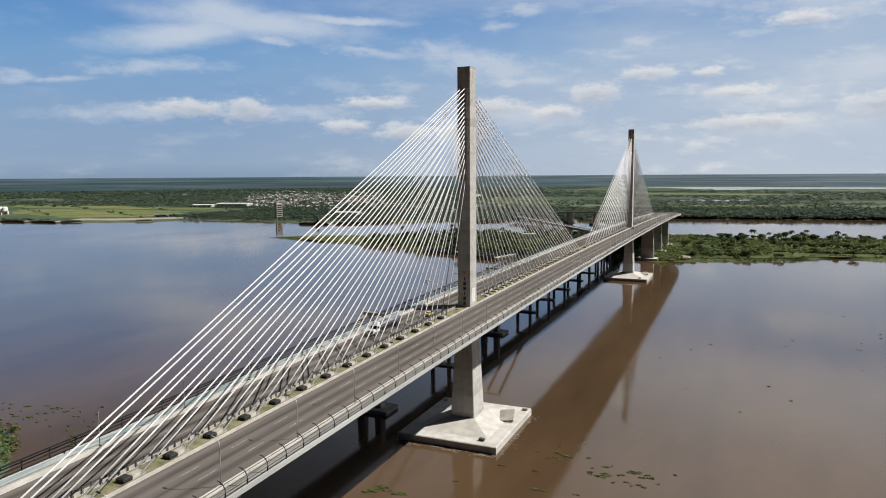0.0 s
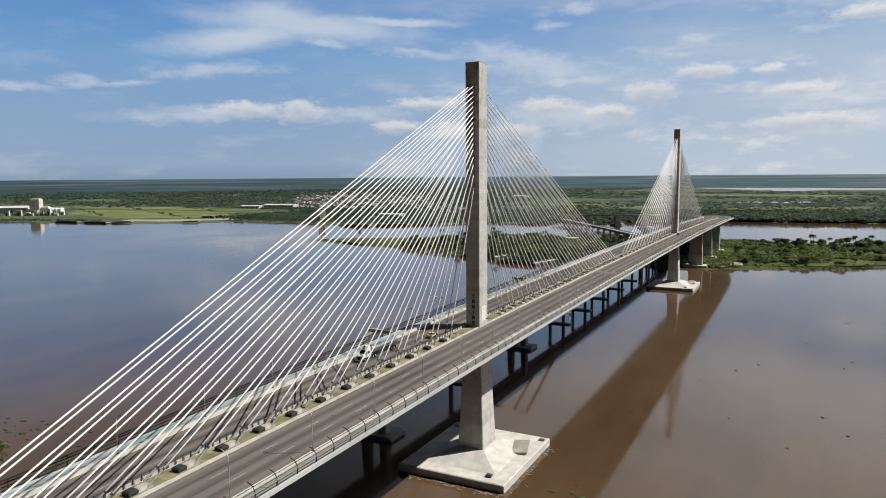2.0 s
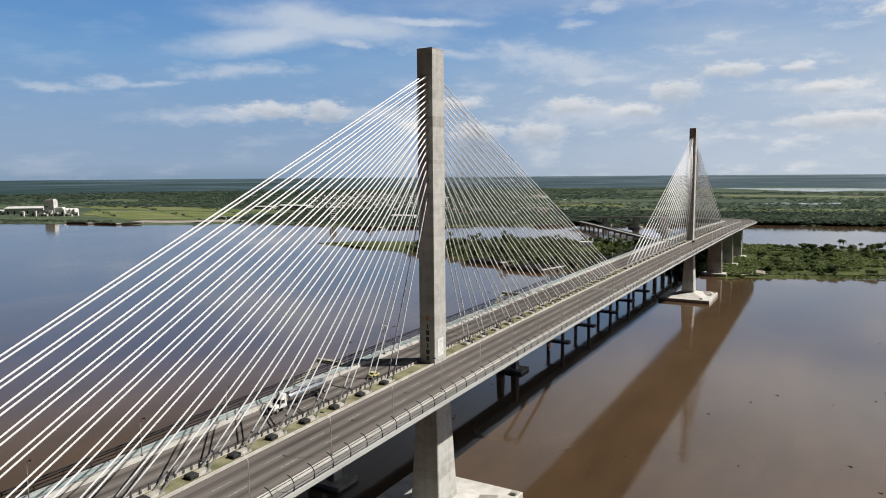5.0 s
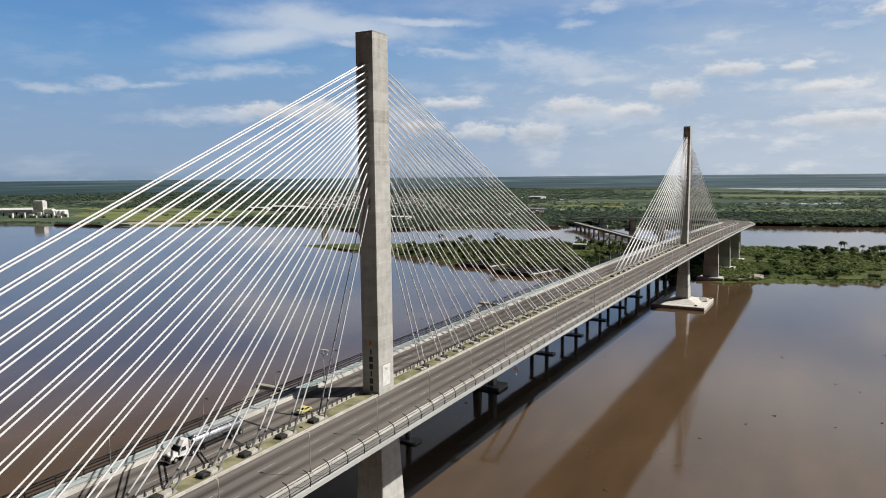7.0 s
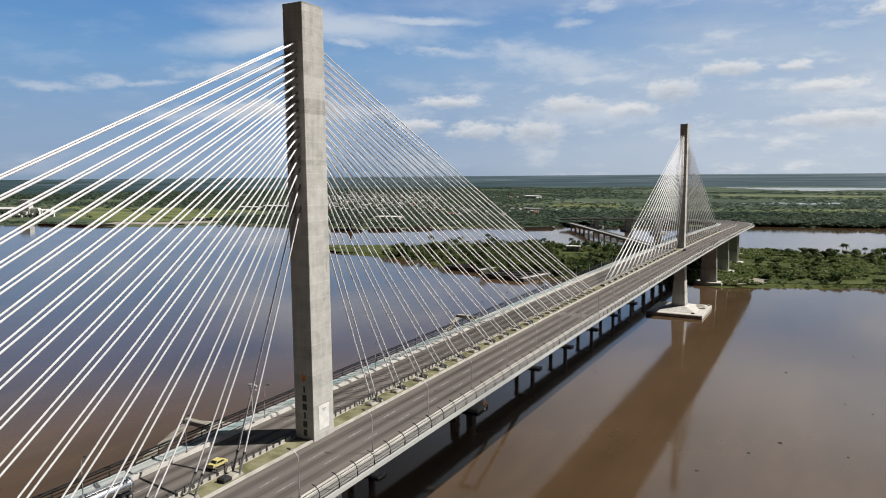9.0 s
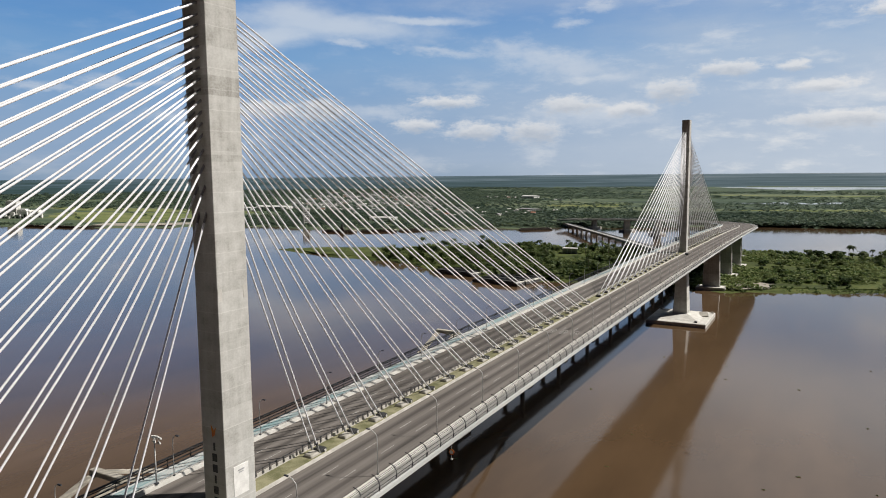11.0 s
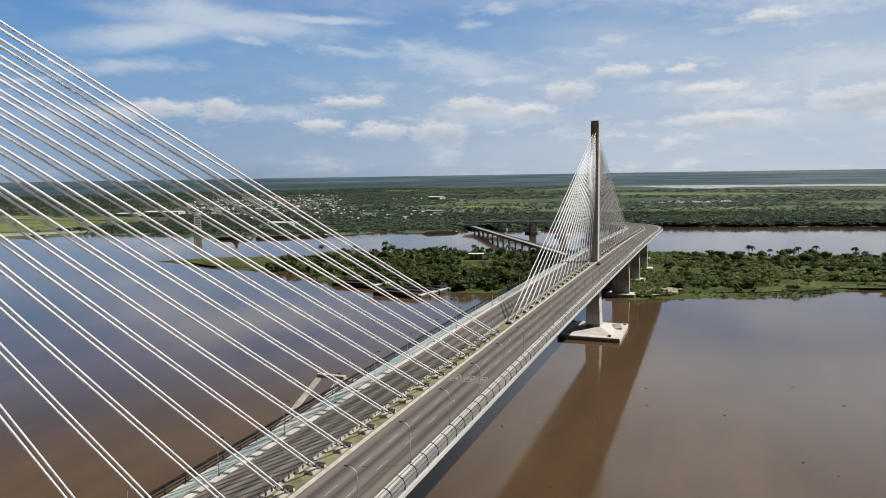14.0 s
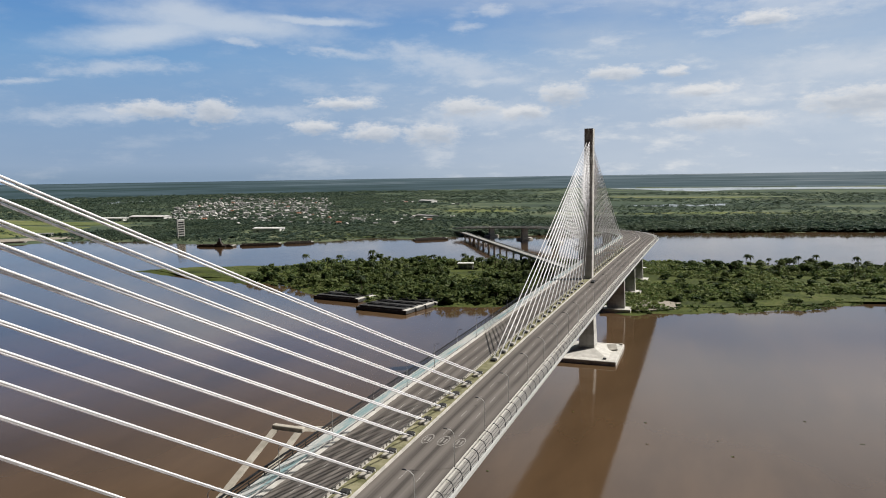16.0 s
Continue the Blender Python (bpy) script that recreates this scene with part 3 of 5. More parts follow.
for sx in (1, -1):
    part("fascia", sweep([(sx * 19.004, -0.42), (sx * 19.25, -0.42), (sx * 19.25, 0.32), (sx * 18.6, 0.32), (sx * 18.6, 0.004), (sx * 19.004, 0.004)], S0, S1), FASCIA, deck, "pale concrete edge beam")
    inner, edge = (2.15, 15.0) if sx > 0 else (-2.5, 14.2)
    part("carriageway", sweep([(inner, 0.004), (sx * edge, 0.004), (sx * edge, 0.06), (inner, 0.06)], S0, S1), ASPHALT, deck, "worn grey asphalt with dark wheel tracks")
    if sx > 0:
        part("footway_kerb", sweep([(15.004, 0.004), (15.28, 0.004), (15.26, 0.34), (15.06, 0.34)], S0, S1), PALE, deck, "low pale concrete kerb")
        part("footway_kerb", sweep([(15.84, 0.004), (16.12, 0.004), (16.1, 0.42), (15.88, 0.42)], S0, S1), PALE, deck, "low pale concrete kerb")
        part("walkway", sweep([(15.284, 0.004), (15.836, 0.004), (15.836, 0.1), (15.284, 0.1)], S0, S1), RIGHTWALK, deck, "concrete footway")
        part("walkway", sweep([(16.124, 0.004), (18.55, 0.004), (18.55, 0.16), (16.124, 0.16)], S0, S1), RIGHTWALK, deck, "concrete footway")
    else:
        part("walkway", sweep([(-14.65, 0.004), (-18.55, 0.004), (-18.55, 0.2), (-14.65, 0.2)], S0, S1), TEAL, deck, "footway with worn teal and white paint")
        part("traffic_barrier", sweep([(-14.204, 0.004), (-14.64, 0.004), (-14.64, 0.85), (-14.32, 0.85), (-14.26, 0.5)], S0, S1), PALE, deck)
        part("barrier_rail", sweep([(-14.32, 1.15), (-14.46, 1.15), (-14.46, 1.27), (-14.32, 1.27)], S0, S1), GALV, deck)
    part("median_kerb", sweep([(1.6, 0.004), (2.15, 0.004), (2.08, 0.5), (1.66, 0.5)] if sx > 0 else [(-2.15, 0.004), (-2.5, 0.004), (-2.42, 0.35), (-2.2, 0.35)], S0, S1), CURB, deck)
    for u, z in ((18.84, 0.5), (18.88, 0.8), (18.92, 1.1), (18.90, 1.4), (18.82, 1.75), (18.68, 2.0), (18.5, 2.3), (18.2, 2.5), (17.95, 2.65), (17.4, 2.78)):
        if sx > 0 and z not in (0.5, 1.1, 1.75, 2.3):
            continue
        if sx < 0 and z in (0.8, 1.4, 2.0, 2.5):
            continue
        r = 0.08 if sx < 0 else 0.03
        part("fence_rail", sweep([(sx * (u - r), z - r), (sx * (u + r), z - r), (sx * (u + r), z + r), (sx * (u - r), z + r)], S0, 570, 20), FENCE, deck)
        if z in (0.5, 1.75):
            part("fence_rail", sweep([(sx * (u - 0.03), z - 0.03), (sx * (u + 0.03), z - 0.03), (sx * (u + 0.03), z + 0.03), (sx * (u - 0.03), z + 0.03)], 570, S1, 20), GALV, deck)
    if sx < 0:
        # added dark strip that draws a dark line along the footway
        part("dark_strip", sweep([(sx * 15.1, 0.204), (sx * 15.35, 0.204), (sx * 15.35, 0.42), (sx * 15.1, 0.42)], S0, S1), STEEL, deck, "dark raised strip along the footway")
        part("footway_kerb", sweep([(-15.6, 0.204), (-15.85, 0.204), (-15.85, 0.4), (-15.6, 0.4)], S0, S1), PALE, deck)
bm = bmesh.new()
box(bm, (-0.06, -2.2, 0.061), (0.06, 2.2, 0.066))
DASH = bpy.data.meshes.new("lane_dash")
bm.to_mesh(DASH)
bm.free()
DASH.materials.append(PAINT)
rest = bmesh.new()
for u in (6.65, 10.35, -6.6, -10.1):
    for i in range(76):
        s = -189.4 + 12.1 * i
        if 124 < s < 137:
            continue
        x, y, a = line(s)
        m = pose(*on(s, u), math.degrees(math.atan(level(s + 0.5) - level(s - 0.5))), 0, math.degrees(a))
        if s < 560:
            share("lane_dash", DASH, deck, m)
        else:
            box(rest, (-0.06, -2.2, 0.061), (0.06, 2.2, 0.066), m)
tagged(part("lane_marking", rest, PAINT, deck), kind="stuff")
part("median_strip", sweep([(-2.15, 0.004), (1.6, 0.004), (1.6, 0.3), (-2.15, 0.3)], S0, 560), LAWN, deck, "dry grass strip between the kerbs")
part("median_slab", sweep([(-2.15, 0.004), (1.6, 0.004), (1.6, 0.2), (-2.15, 0.2)], 560, S1), ASPHALT, deck, "plain dark median slab")

# white slatted barrier on the far side of the median
bm = bmesh.new()
box(bm, (-0.06, -0.55, 0), (0.06, 0.55, 0.62))
bmesh.ops.bevel(bm, geom=bm.edges[:], offset=0.02, segments=1, affect="EDGES")
panel = part("barrier_panel", bm, CURB, deck)
bm = bmesh.new()
box(bm, (-0.05, -0.05, 0), (0.05, 0.05, 1.15))
box(bm, (-0.09, -0.09, 1.15), (0.09, 0.09, 1.22))
post = part("barrier_post", bm, STEEL, deck)
first = True
for i in range(140):
    s = -170 + 1.7 * i
    if abs(s) < 4.5 or abs(s - SPAN) < 4.5:
        continue
    a, b = pose(-2.31, s, level(s) + 0.354), pose(-2.31, s + 0.85, level(s) + 0.354)
    if first:
        panel.matrix_basis, post.matrix_basis, first = a, b, False
    else:
        share("barrier_panel", panel.data, deck, a)
        share("barrier_post", post.data, deck, b)
bm = bmesh.new()
for lo, hi in ((-300, -171), (69, 560)):
    s = lo
    while s < hi:
        if abs(s - SPAN) > 4.5:
            p = on(s, -2.31, 0.354)
            box(bm, (p.x - 0.06, p.y - 0.55, p.z), (p.x + 0.06, p.y + 0.55, p.z + 0.62))
        s += 1.7
tagged(part("barrier_infill", bm, CURB, deck), kind="stuff")
for lo, hi in ((S0, -4.2), (4.2, SPAN - 4.2), (SPAN + 4.2, S1)):
    part("barrier_handrail", sweep([(-2.35, 1.42), (-2.27, 1.42), (-2.27, 1.5), (-2.35, 1.5)], lo, hi), STEEL, deck)

# curved fence posts on both edges
bm = pipe(bmesh.new(), [(u, 0, z) for u, z in CURVE], [0.115, 0.11, 0.1, 0.09, 0.085, 0.08], 6)
fpost = part("fence_post", bm, FENCE, deck, "dark steel post curving inwards", True)
first = True
for sx in (1, -1):
    for i in range(124):
        s = -200 + 5.0 * i + 3.4
        m = pose(0, s, level(s), 0, 0, 0 if sx > 0 else 180)
        if first:
            fpost.matrix_basis, first = m, False
        else:
            share("fence_post", fpost.data, deck, m)
bm = bmesh.new()
for sx in (1, -1):
    for i in range(60):
        s = 424 + 5.0 * i
        pipe(bm, [on(s, sx * u, z) for u, z in CURVE[::2]], 0.06, 4)
tagged(part("fence_infill", bm, FENCE, deck), kind="stuff")

# speed roundels painted on three lanes; their figures cannot be read
for u in (4.3, 8.1, 11.8):
    bm = bmesh.new()
    n = 28
    ring = [[bm.verts.new(on(131.7 + r * 2.4 * math.sin(2 * math.pi * i / n), u + r * math.cos(2 * math.pi * i / n), 0.066)) for i in range(n)] for r in (0.98, 1.2)]
    for i in range(n):
        bm.faces.new((ring[0][i], ring[1][i], ring[1][(i + 1) % n], ring[0][(i + 1) % n]))
    for du in (-0.4, 0.4):
        bm.faces.new([bm.verts.new(on(131.7 + a, u + du + b, 0.066)) for a, b in ((-1.2, -0.22), (-1.2, 0.22), (1.2, 0.22), (1.2, -0.22))])
    bmesh.ops.recalc_face_normals(bm, faces=bm.faces)
    part("speed_roundel", bm, FADED, deck, "white ring with two worn figures painted on the lane")


# ---- pylons ----
def pylon(y, near):
    p = thing("bridge_pylon", "tall slender concrete pylon on a wide footing in the river", "bridge pylon", "pylons of the bridge", pose(0, y, 0))
    z = level(y)
    bm = frustum(bmesh.new(), [rect(2.31, 3.05, z - 0.6, 0.06), rect(2.27, 2.99, 125.85, 0.06)])
    part("shaft", bm, SHAFT, p, "board-marked concrete with pale and dark lifts")
    bm = frustum(bmesh.new(), [rect(2.29, 3.01, 125.854, 0.06), rect(2.29, 3.01, 126.1, 0.06)])
    part("coping", bm, CONCRETE, p)
    bm = frustum(bmesh.new(), [rect(4.5, 5.3, 2.5, 0.2), rect(2.8, 3.5, z - 3.9, 0.2)])
    part("pier", bm, SHAFT, p)
    bm = frustum(bmesh.new(), [rect(17.8, 20.3, -1.6), rect(17.8, 20.3, 2.2), rect(17.5, 20.0, 2.45)])
    part("footing", bm, PALE, p, "sunlit pale concrete pile cap")
    bm = frustum(bmesh.new(), [rect(13.0, 15.0, 2.454), rect(4.9, 5.7, 5.2)])
    part("footing_slope", bm, PALE, p)
    bm = bmesh.new()
    box(bm, (-2.6, -4.0, -0.35), (2.6, 4.0, 0.35), pose(12.6, 6.6, 3.45, 9, -6, 12))
    bmesh.ops.bevel(bm, geom=bm.edges[:], offset=0.08, segments=1, affect="EDGES")
    part("access_slab", bm, CONCRETE, p)
    for x0, y0 in ((11.5, -16.5), (16.2, 17.4), (-15.5, 16.5)):
        bm = bmesh.new()
        box(bm, (x0 - 0.9, y0 - 0.7, 2.46), (x0 + 0.9, y0 + 0.7, 3.3))
        bmesh.ops.bevel(bm, geom=bm.edges[:], offset=0.1, segments=1, affect="EDGES")
        part("mooring_block", bm, BLACKBOX if x0 > 0 and y0 < 0 else CONCRETE, p)
    # small plates that cover the form ties
    for yy in (-2.55, 2.45):
        bm = bmesh.new()
        box(bm, (2.22, yy - 0.4, 76.3), (2.33, yy + 0.4, 78.2))
        part("cover_plate", bm, PALE, p)
    if near:
        bm = bmesh.new()
        box(bm, (2.24, -1.5, z + 1.9), (2.36, 1.6, z + 6.7))
        bmesh.ops.bevel(bm, geom=bm.edges[:], offset=0.03, segments=1, affect="EDGES")
        plate = part("plaque", bm, WHITE, p, "white plaque with a few lines of small writing")
        bm = bmesh.new()
        for i in range(2):
            w = (0.7, 0.5)[i]
            box(bm, (2.362, 0.05 - w, z + 5.8 - 0.36 * i), (2.368, 0.05 + w, z + 5.98 - 0.36 * i))
        part("plaque_header", bm, GALV, plate)
        # an emblem over six dark upright marks
        bm = bmesh.new()
        frustum(bm, [[(-0.1, -3.0, z + 11.6), (0.35, -3.0, z + 12.0), (0.75, -3.0, z + 13.3), (0.25, -3.0, z + 12.7), (-0.35, -3.0, z + 13.6)],
                     [(-0.1, -3.08, z + 11.6), (0.35, -3.08, z + 12.0), (0.75, -3.08, z + 13.3), (0.25, -3.08, z + 12.7), (-0.35, -3.08, z + 13.6)]])
        bmesh.ops.recalc_face_normals(bm, faces=bm.faces)
        part("emblem", bm, EMBLEM, p, "small orange and red emblem")
        for i in range(6):
            bm = bmesh.new()
            w = (0.2, 0.5, 0.5, 0.2, 0.5, 0.45)[i]
            zz = z + 10.2 - 1.72 * i
            box(bm, (0.2 - w, -3.08, zz - 0.62), (0.2 + w, -2.95, zz + 0.62))
            part("mark", bm, STEEL, p, "dark painted mark")
    return p


pylon(0.0, True)
pylon(SPAN, False)

# ---- stay cables, in pairs, and the boxes that hold their feet ----
ATTACH = [89.55, 93.45, 96.4, 98.6, 100.8, 102.4, 104.0, 105.6, 107.1, 108.6, 110.1, 111.6, 113.1, 114.55, 116.05, 117.5, 119.1]


def shared(name, bm, material):
    me = bpy.data.meshes.new(name)
    bm.to_mesh(me)
    bm.free()
    me.materials.append(material)
    return me


# the housing opens towards the pylon; a dark cover lies over its outer end, inside a pale rim
bm = frustum(bmesh.new(), [rect(1.0, 1.5, 0.0, 0.15, 0, -0.9), rect(0.95, 1.4, 0.28, 0.15, 0, -0.9), rect(0.7, 0.9, 0.55, 0.15, 0, -0.6)])
HOUSING = shared("housing", bm, CONCRETE)
bm = frustum(bmesh.new(), [rect(0.92, 1.0, 0.02, 0.12, 0, -3.0), rect(0.9, 0.95, 0.5, 0.12, 0, -3.0), rect(0.75, 0.7, 0.72, 0.12, 0, -2.95)])
COVER = shared("end_cover", bm, RUBBER)
bm = bmesh.new()
n = 14
arc = [(math.cos(math.pi * i / n), math.sin(math.pi * i / n)) for i in range(n + 1)]
rows = [[bm.verts.new((r * c, -3.0 - r * 1.05 * k, z)) for r, z in ((0.96, 0.0), (0.96, 0.42), (1.14, 0.42), (1.18, 0.0))] for c, k in arc]
for a, b in zip(rows, rows[1:]):
    for i in range(4):
        bm.faces.new((a[i], a[(i + 1) % 4], b[(i + 1) % 4], b[i]))
bm.faces.new(rows[0])
bm.faces.new(list(reversed(rows[-1])))
bmesh.ops.recalc_face_normals(bm, faces=bm.faces)
RIM = shared("rim", bm, PALE)


def stay(a, b, r, k0=0.0, k1=1.0, n=10, steps=12):
    """A round cable from a to b, sagging a little, between two shares of its length."""
    a, b = Vector(a), Vector(b)
    drop = 0.35 * ((b - a).length / 192) ** 2
    at = lambda k: a + (b - a) * k - Vector((0, 0, 4 * drop * k * (1 - k)))
    return pipe(bmesh.new(), [at(k0 + (k1 - k0) * i / steps) for i in range(steps + 1)], r, n)


for y, name in ((0.0, "near"), (SPAN, "far")):
    for side in (-1, 1):
        inner = (side > 0) == (y == 0.0)
        for k in range(17):
            s = y + side * ((20.5 + 10.02 * k) if inner else (20.9 + 9.58 * k))
            z = level(s)
            an = thing("cable_anchorage", "pale concrete housing with a dark end cover on the median", "cable anchorage", "anchorages of the %s pylon" % name,
                       pose(0, s, z + 0.304, 0, 0, 0 if side < 0 else 180))
            nearer = Matrix.Translation((0, 1.9 if side > 0 else 0.4, 0))
            share("housing", HOUSING, an, nearer)
            share("end_cover", COVER, an, nearer, "dark steel end cover")
            if side > 0:
                share("rim", RIM, an, nearer, "pale rounded concrete rim")
            for u in (-1, 1):
                b = Vector((u * 0.7, y + side * 2.85, ATTACH[k]))
                a = on(s, u * 0.8, 0.6)
                L = (b - a).length
                c = thing("stay_cable", "white sheathed steel stay cable from deck to pylon", "stay cable", "stay cables of the %s pylon" % name)
                part("sheath", stay(a, b, 0.145), SHEATH, c, smooth=True)
                part("guide_pipe", stay(a, b, 0.2, -0.3 / L, (3.6 if side < 0 else 2.0) / L, steps=3), PIPE, c, "grey steel guide pipe at the deck")
                part("collar", stay(a, b, 0.26, (3.4 if side < 0 else 1.8) / L, (3.75 if side < 0 else 2.15) / L, steps=1), STEEL, c, "dark collar")
                part("top_sleeve", stay(a, b, 0.19, 1 - 1.7 / L, 1.0, steps=2), PIPE, c, "steel sleeve at the pylon")


# ---- piers of the approach ----
def wall_pier(s):
    x, y, a = line(s)
    z = level(s)
    p = thing("approach_pier", "plain concrete wall pier on a square footing", "bridge pier", "piers of the approach", pose(x, y, 0, 0, 0, math.degrees(a)))
    bm = frustum(bmesh.new(), [rect(6.6, 1.7, 2.9, 0.3), rect(5.4, 1.5, z - (4.15 if s < 690 else 1.66), 0.3)])
    part("shaft", bm, SHAFT, p)
    bm = frustum(bmesh.new(), [rect(11, 6.5, -2.0), rect(11, 6.5, 2.6), rect(10.8, 6.3, 2.9)])
    part("footing", bm, PALE, p)


for s in (-560, -485, -410, -335, -260, -190, 507, 583, 655, 727, 800, 873, 946, 1019, 1092, 1165):
    wall_pier(float(s))


# ---- lamps along the outer barriers ----
def street_lamp(m, rise=0.0, reach=0.0):
    p = thing("street_lamp", "slim grey street lamp with a short arm over the road", "street lamp", "lamps along the bridge", m)
    part("pole", pipe(bmesh.new(), [(0, 0, 0), (0, 0, 5.4 + rise), (-0.08, 0, 6.3 + rise), (-0.4 - 0.5 * reach, 0, 6.9 + rise), (-0.95 - reach, 0, 7.15 + rise)], [0.085, 0.065, 0.06, 0.055, 0.045], 6), LAMP_GREY, p, smooth=True)
    bm = frustum(bmesh.new(), [rect(0.42, 0.16, 7.08 + rise, 0.05, -1.25 - reach), rect(0.36, 0.12, 7.24 + rise, 0.05, -1.25 - reach)])
    part("lamp_head", bm, STEEL, p, "flat dark lamp head")
    bm = bmesh.new()
    box(bm, (-0.16, -0.16, 0), (0.16, 0.16, 0.12))
    part("base_plate", bm, STEEL, p)
    return p


for sx, u, h in ((1, 15.17, 0.344), (-1, 14.39, 0.854)):
    for i in range(38):
        s = -183.7 + 20.2 * i + (0 if sx > 0 else 3.0)
        x, y, a = line(s)
        m = pose(*on(s, sx * u, h), 0, 0, math.degrees(a) + (0 if sx > 0 else 180))
        if i == 0:
            one = street_lamp(m, 0.5 if sx > 0 else 0.0, 0.6 if sx > 0 else 0.0)
        else:
            copy_thing(one, m)

# floodlights on a mast beside the near pylon
mast = thing("floodlight_mast", "slim pale grey mast with a cluster of floodlights on the barrier", "floodlight mast", at=pose(-14.39, -2.4, level(-2.4) + 0.854))
top = 52.4 - level(-2.4) - 0.854
part("pole", pipe(bmesh.new(), [(0, 0, 0), (0, 0, top * 0.5), (0, 0, top)], [0.13, 0.11, 0.08], 8), LAMP_GREY, mast, smooth=True)
bm = bmesh.new()
box(bm, (-0.3, -0.3, 0), (0.3, 0.3, 0.15))
part("base_plate", bm, STEEL, mast)
for i, (dx, dz) in enumerate(((-0.9, 0.0), (-0.3, 0.1), (0.3, 0.1), (0.9, 0.0), (-0.6, -0.8), (0.6, -0.8))):
    bm = bmesh.new()
    tube(bm, (0, 0, top + dz - 0.2), (dx, 0.35, top + dz), 0.05, 0.05, 5)
    arm = part("bracket", bm, GALV, mast)
    bm = bmesh.new()
    box(bm, (-0.28, -0.14, -0.22), (0.28, 0.14, 0.22), pose(dx, 0.45, top + dz, 25, 0, -15 * dx))
    bmesh.ops.bevel(bm, geom=bm.edges[:], offset=0.05, segments=1, affect="EDGES")
    part("floodlight", bm, WHITE, mast)

# a small round river mark hung from the deck's edge
sign = thing("river_sign", "small round red and white river sign hung below the deck", "sign", at=pose(19.55, 36.3, level(36.3) - 0.7))
part("hanger", tube(bmesh.new(), (0, 0, 0.3), (0, 0, -2.2), 0.05, 0.05, 6), GALV, sign)
bm = bmesh.new()
tube(bm, (0, -0.06, -0.9), (0, 0.04, -0.9), 0.55, 0.55, 20)
disc = part("disc", bm, EMBLEM, sign, "red disc")
bm = bmesh.new()
tube(bm, (0, -0.075, -0.9), (0, -0.065, -0.9), 0.38, 0.38, 20)
part("face", bm, WHITE, disc, "white face")
bm = bmesh.new()
box(bm, (-0.14, -0.12, -2.45), (0.14, 0.12, -2.2))
part("lantern", bm, WHITE, sign)


# ---- river, banks and island ----
def signed(px, py, poly):
    """Distance to a polygon's edge, positive inside."""
    x, y = px.ravel(), py.ravel()
    best, inside = np.full(x.shape, 1e9), np.zeros(x.shape, bool)
    for (ax, ay), (bx, by) in zip(poly, poly[1:] + poly[:1]):
        dx, dy = bx - ax, by - ay
        t = np.clip(((x - ax) * dx + (y - ay) * dy) / (dx * dx + dy * dy), 0, 1)
        best = np.minimum(best, np.hypot(x - ax - t * dx, y - ay - t * dy))
        if ay != by:
            hit = ((ay > y) != (by > y)) & (x < dx * (y - ay) / (by - ay) + ax)
            inside ^= hit
    return np.where(inside, best, -best).reshape(px.shape)


ISLAND = [(-530, 588), (-430, 552), (-335, 549), (-268, 519), (-190, 482), (-120, 492), (-95, 500), (-12, 508), (12, 499), (42, 516), (80, 526),
          (136, 548), (158, 574), (187, 596), (225, 586), (330, 600), (520, 640), (800, 720), (820, 800), (520, 850), (253, 812), (146, 802), (14, 792),
          (-110, 770), (-223, 748), (-314, 742), (-377, 700), (-392, 665), (-485, 632)]
FARBANK = [(-5200, 300), (-2600, 420), (-1620, 600), (-1212, 700), (-1024, 735), (-968, 790), (-908, 856), (-779, 866), (-655, 852), (-580, 880), (-500, 935),
           (-440, 1000), (-372, 1005), (-309, 1060), (-227, 1075), (-120, 1150), (-18, 1185), (102, 1205), (320, 1252), (700, 1335), (1500, 1490), (5200, 2200),
           (5200, 5200), (-5200, 5200)]
SPIT = [(-119, -92), (-134, -76), (-152, -62), (-230, -70), (-330, -100), (-340, -220), (-150, -230), (-105, -160)]


def steps(*runs):
    out = []
    for lo, hi, d in runs:
        out += list(np.arange(lo, hi, d))
    return np.array(out + [runs[-1][1]], float)


gx = steps((-5150, -1700, 150), (-1700, -720, 22), (-720, 300, 8), (300, 900, 20), (900, 1600, 50), (1600, 5150, 150))
gy = steps((-5150, -260, 300), (-260, -40, 10), (-40, 450, 60), (450, 1280, 8), (1280, 1700, 30), (1700, 4200, 60), (4200, 5150, 50))
GX, GY = np.meshgrid(gx, gy)
wob = 5 * np.sin(GX * 0.043 + 1.3 * np.sin(GY * 0.031)) + 3 * np.sin(GX * 0.117 + GY * 0.09)


def land(px, py, w=0.0):
    return np.maximum(np.maximum(signed(px, py, ISLAND), signed(px, py, FARBANK)), signed(px, py, SPIT)) + w


SD = land(GX, GY, wob)
GZ = np.clip(SD * 0.16, -3.5, 1.5) + np.where(SD > 0, 0.25 * np.sin(GX * 0.05) * np.sin(GY * 0.06), 0)
far = np.hypot(GX - 80, GY + 60)
rise = np.clip((far - 4150) / 520, 0, 1)
GZ = GZ + np.where(GY > 0, rise * rise * (3 - 2 * rise) * 70, 0)


def grid_mesh(name, X, Y, Z, material):
    n, m = X.shape
    me = bpy.data.meshes.new(name)
    i = np.arange(n * m).reshape(n, m)
    f = np.stack([i[:-1, :-1], i[:-1, 1:], i[1:, 1:], i[1:, :-1]], -1).reshape(-1, 4)
    me.from_pydata(np.stack([X, Y, Z], -1).reshape(-1, 3).tolist(), [], f.tolist())
    me.shade_smooth()
    me.materials.append(material)
    return new(name, me)


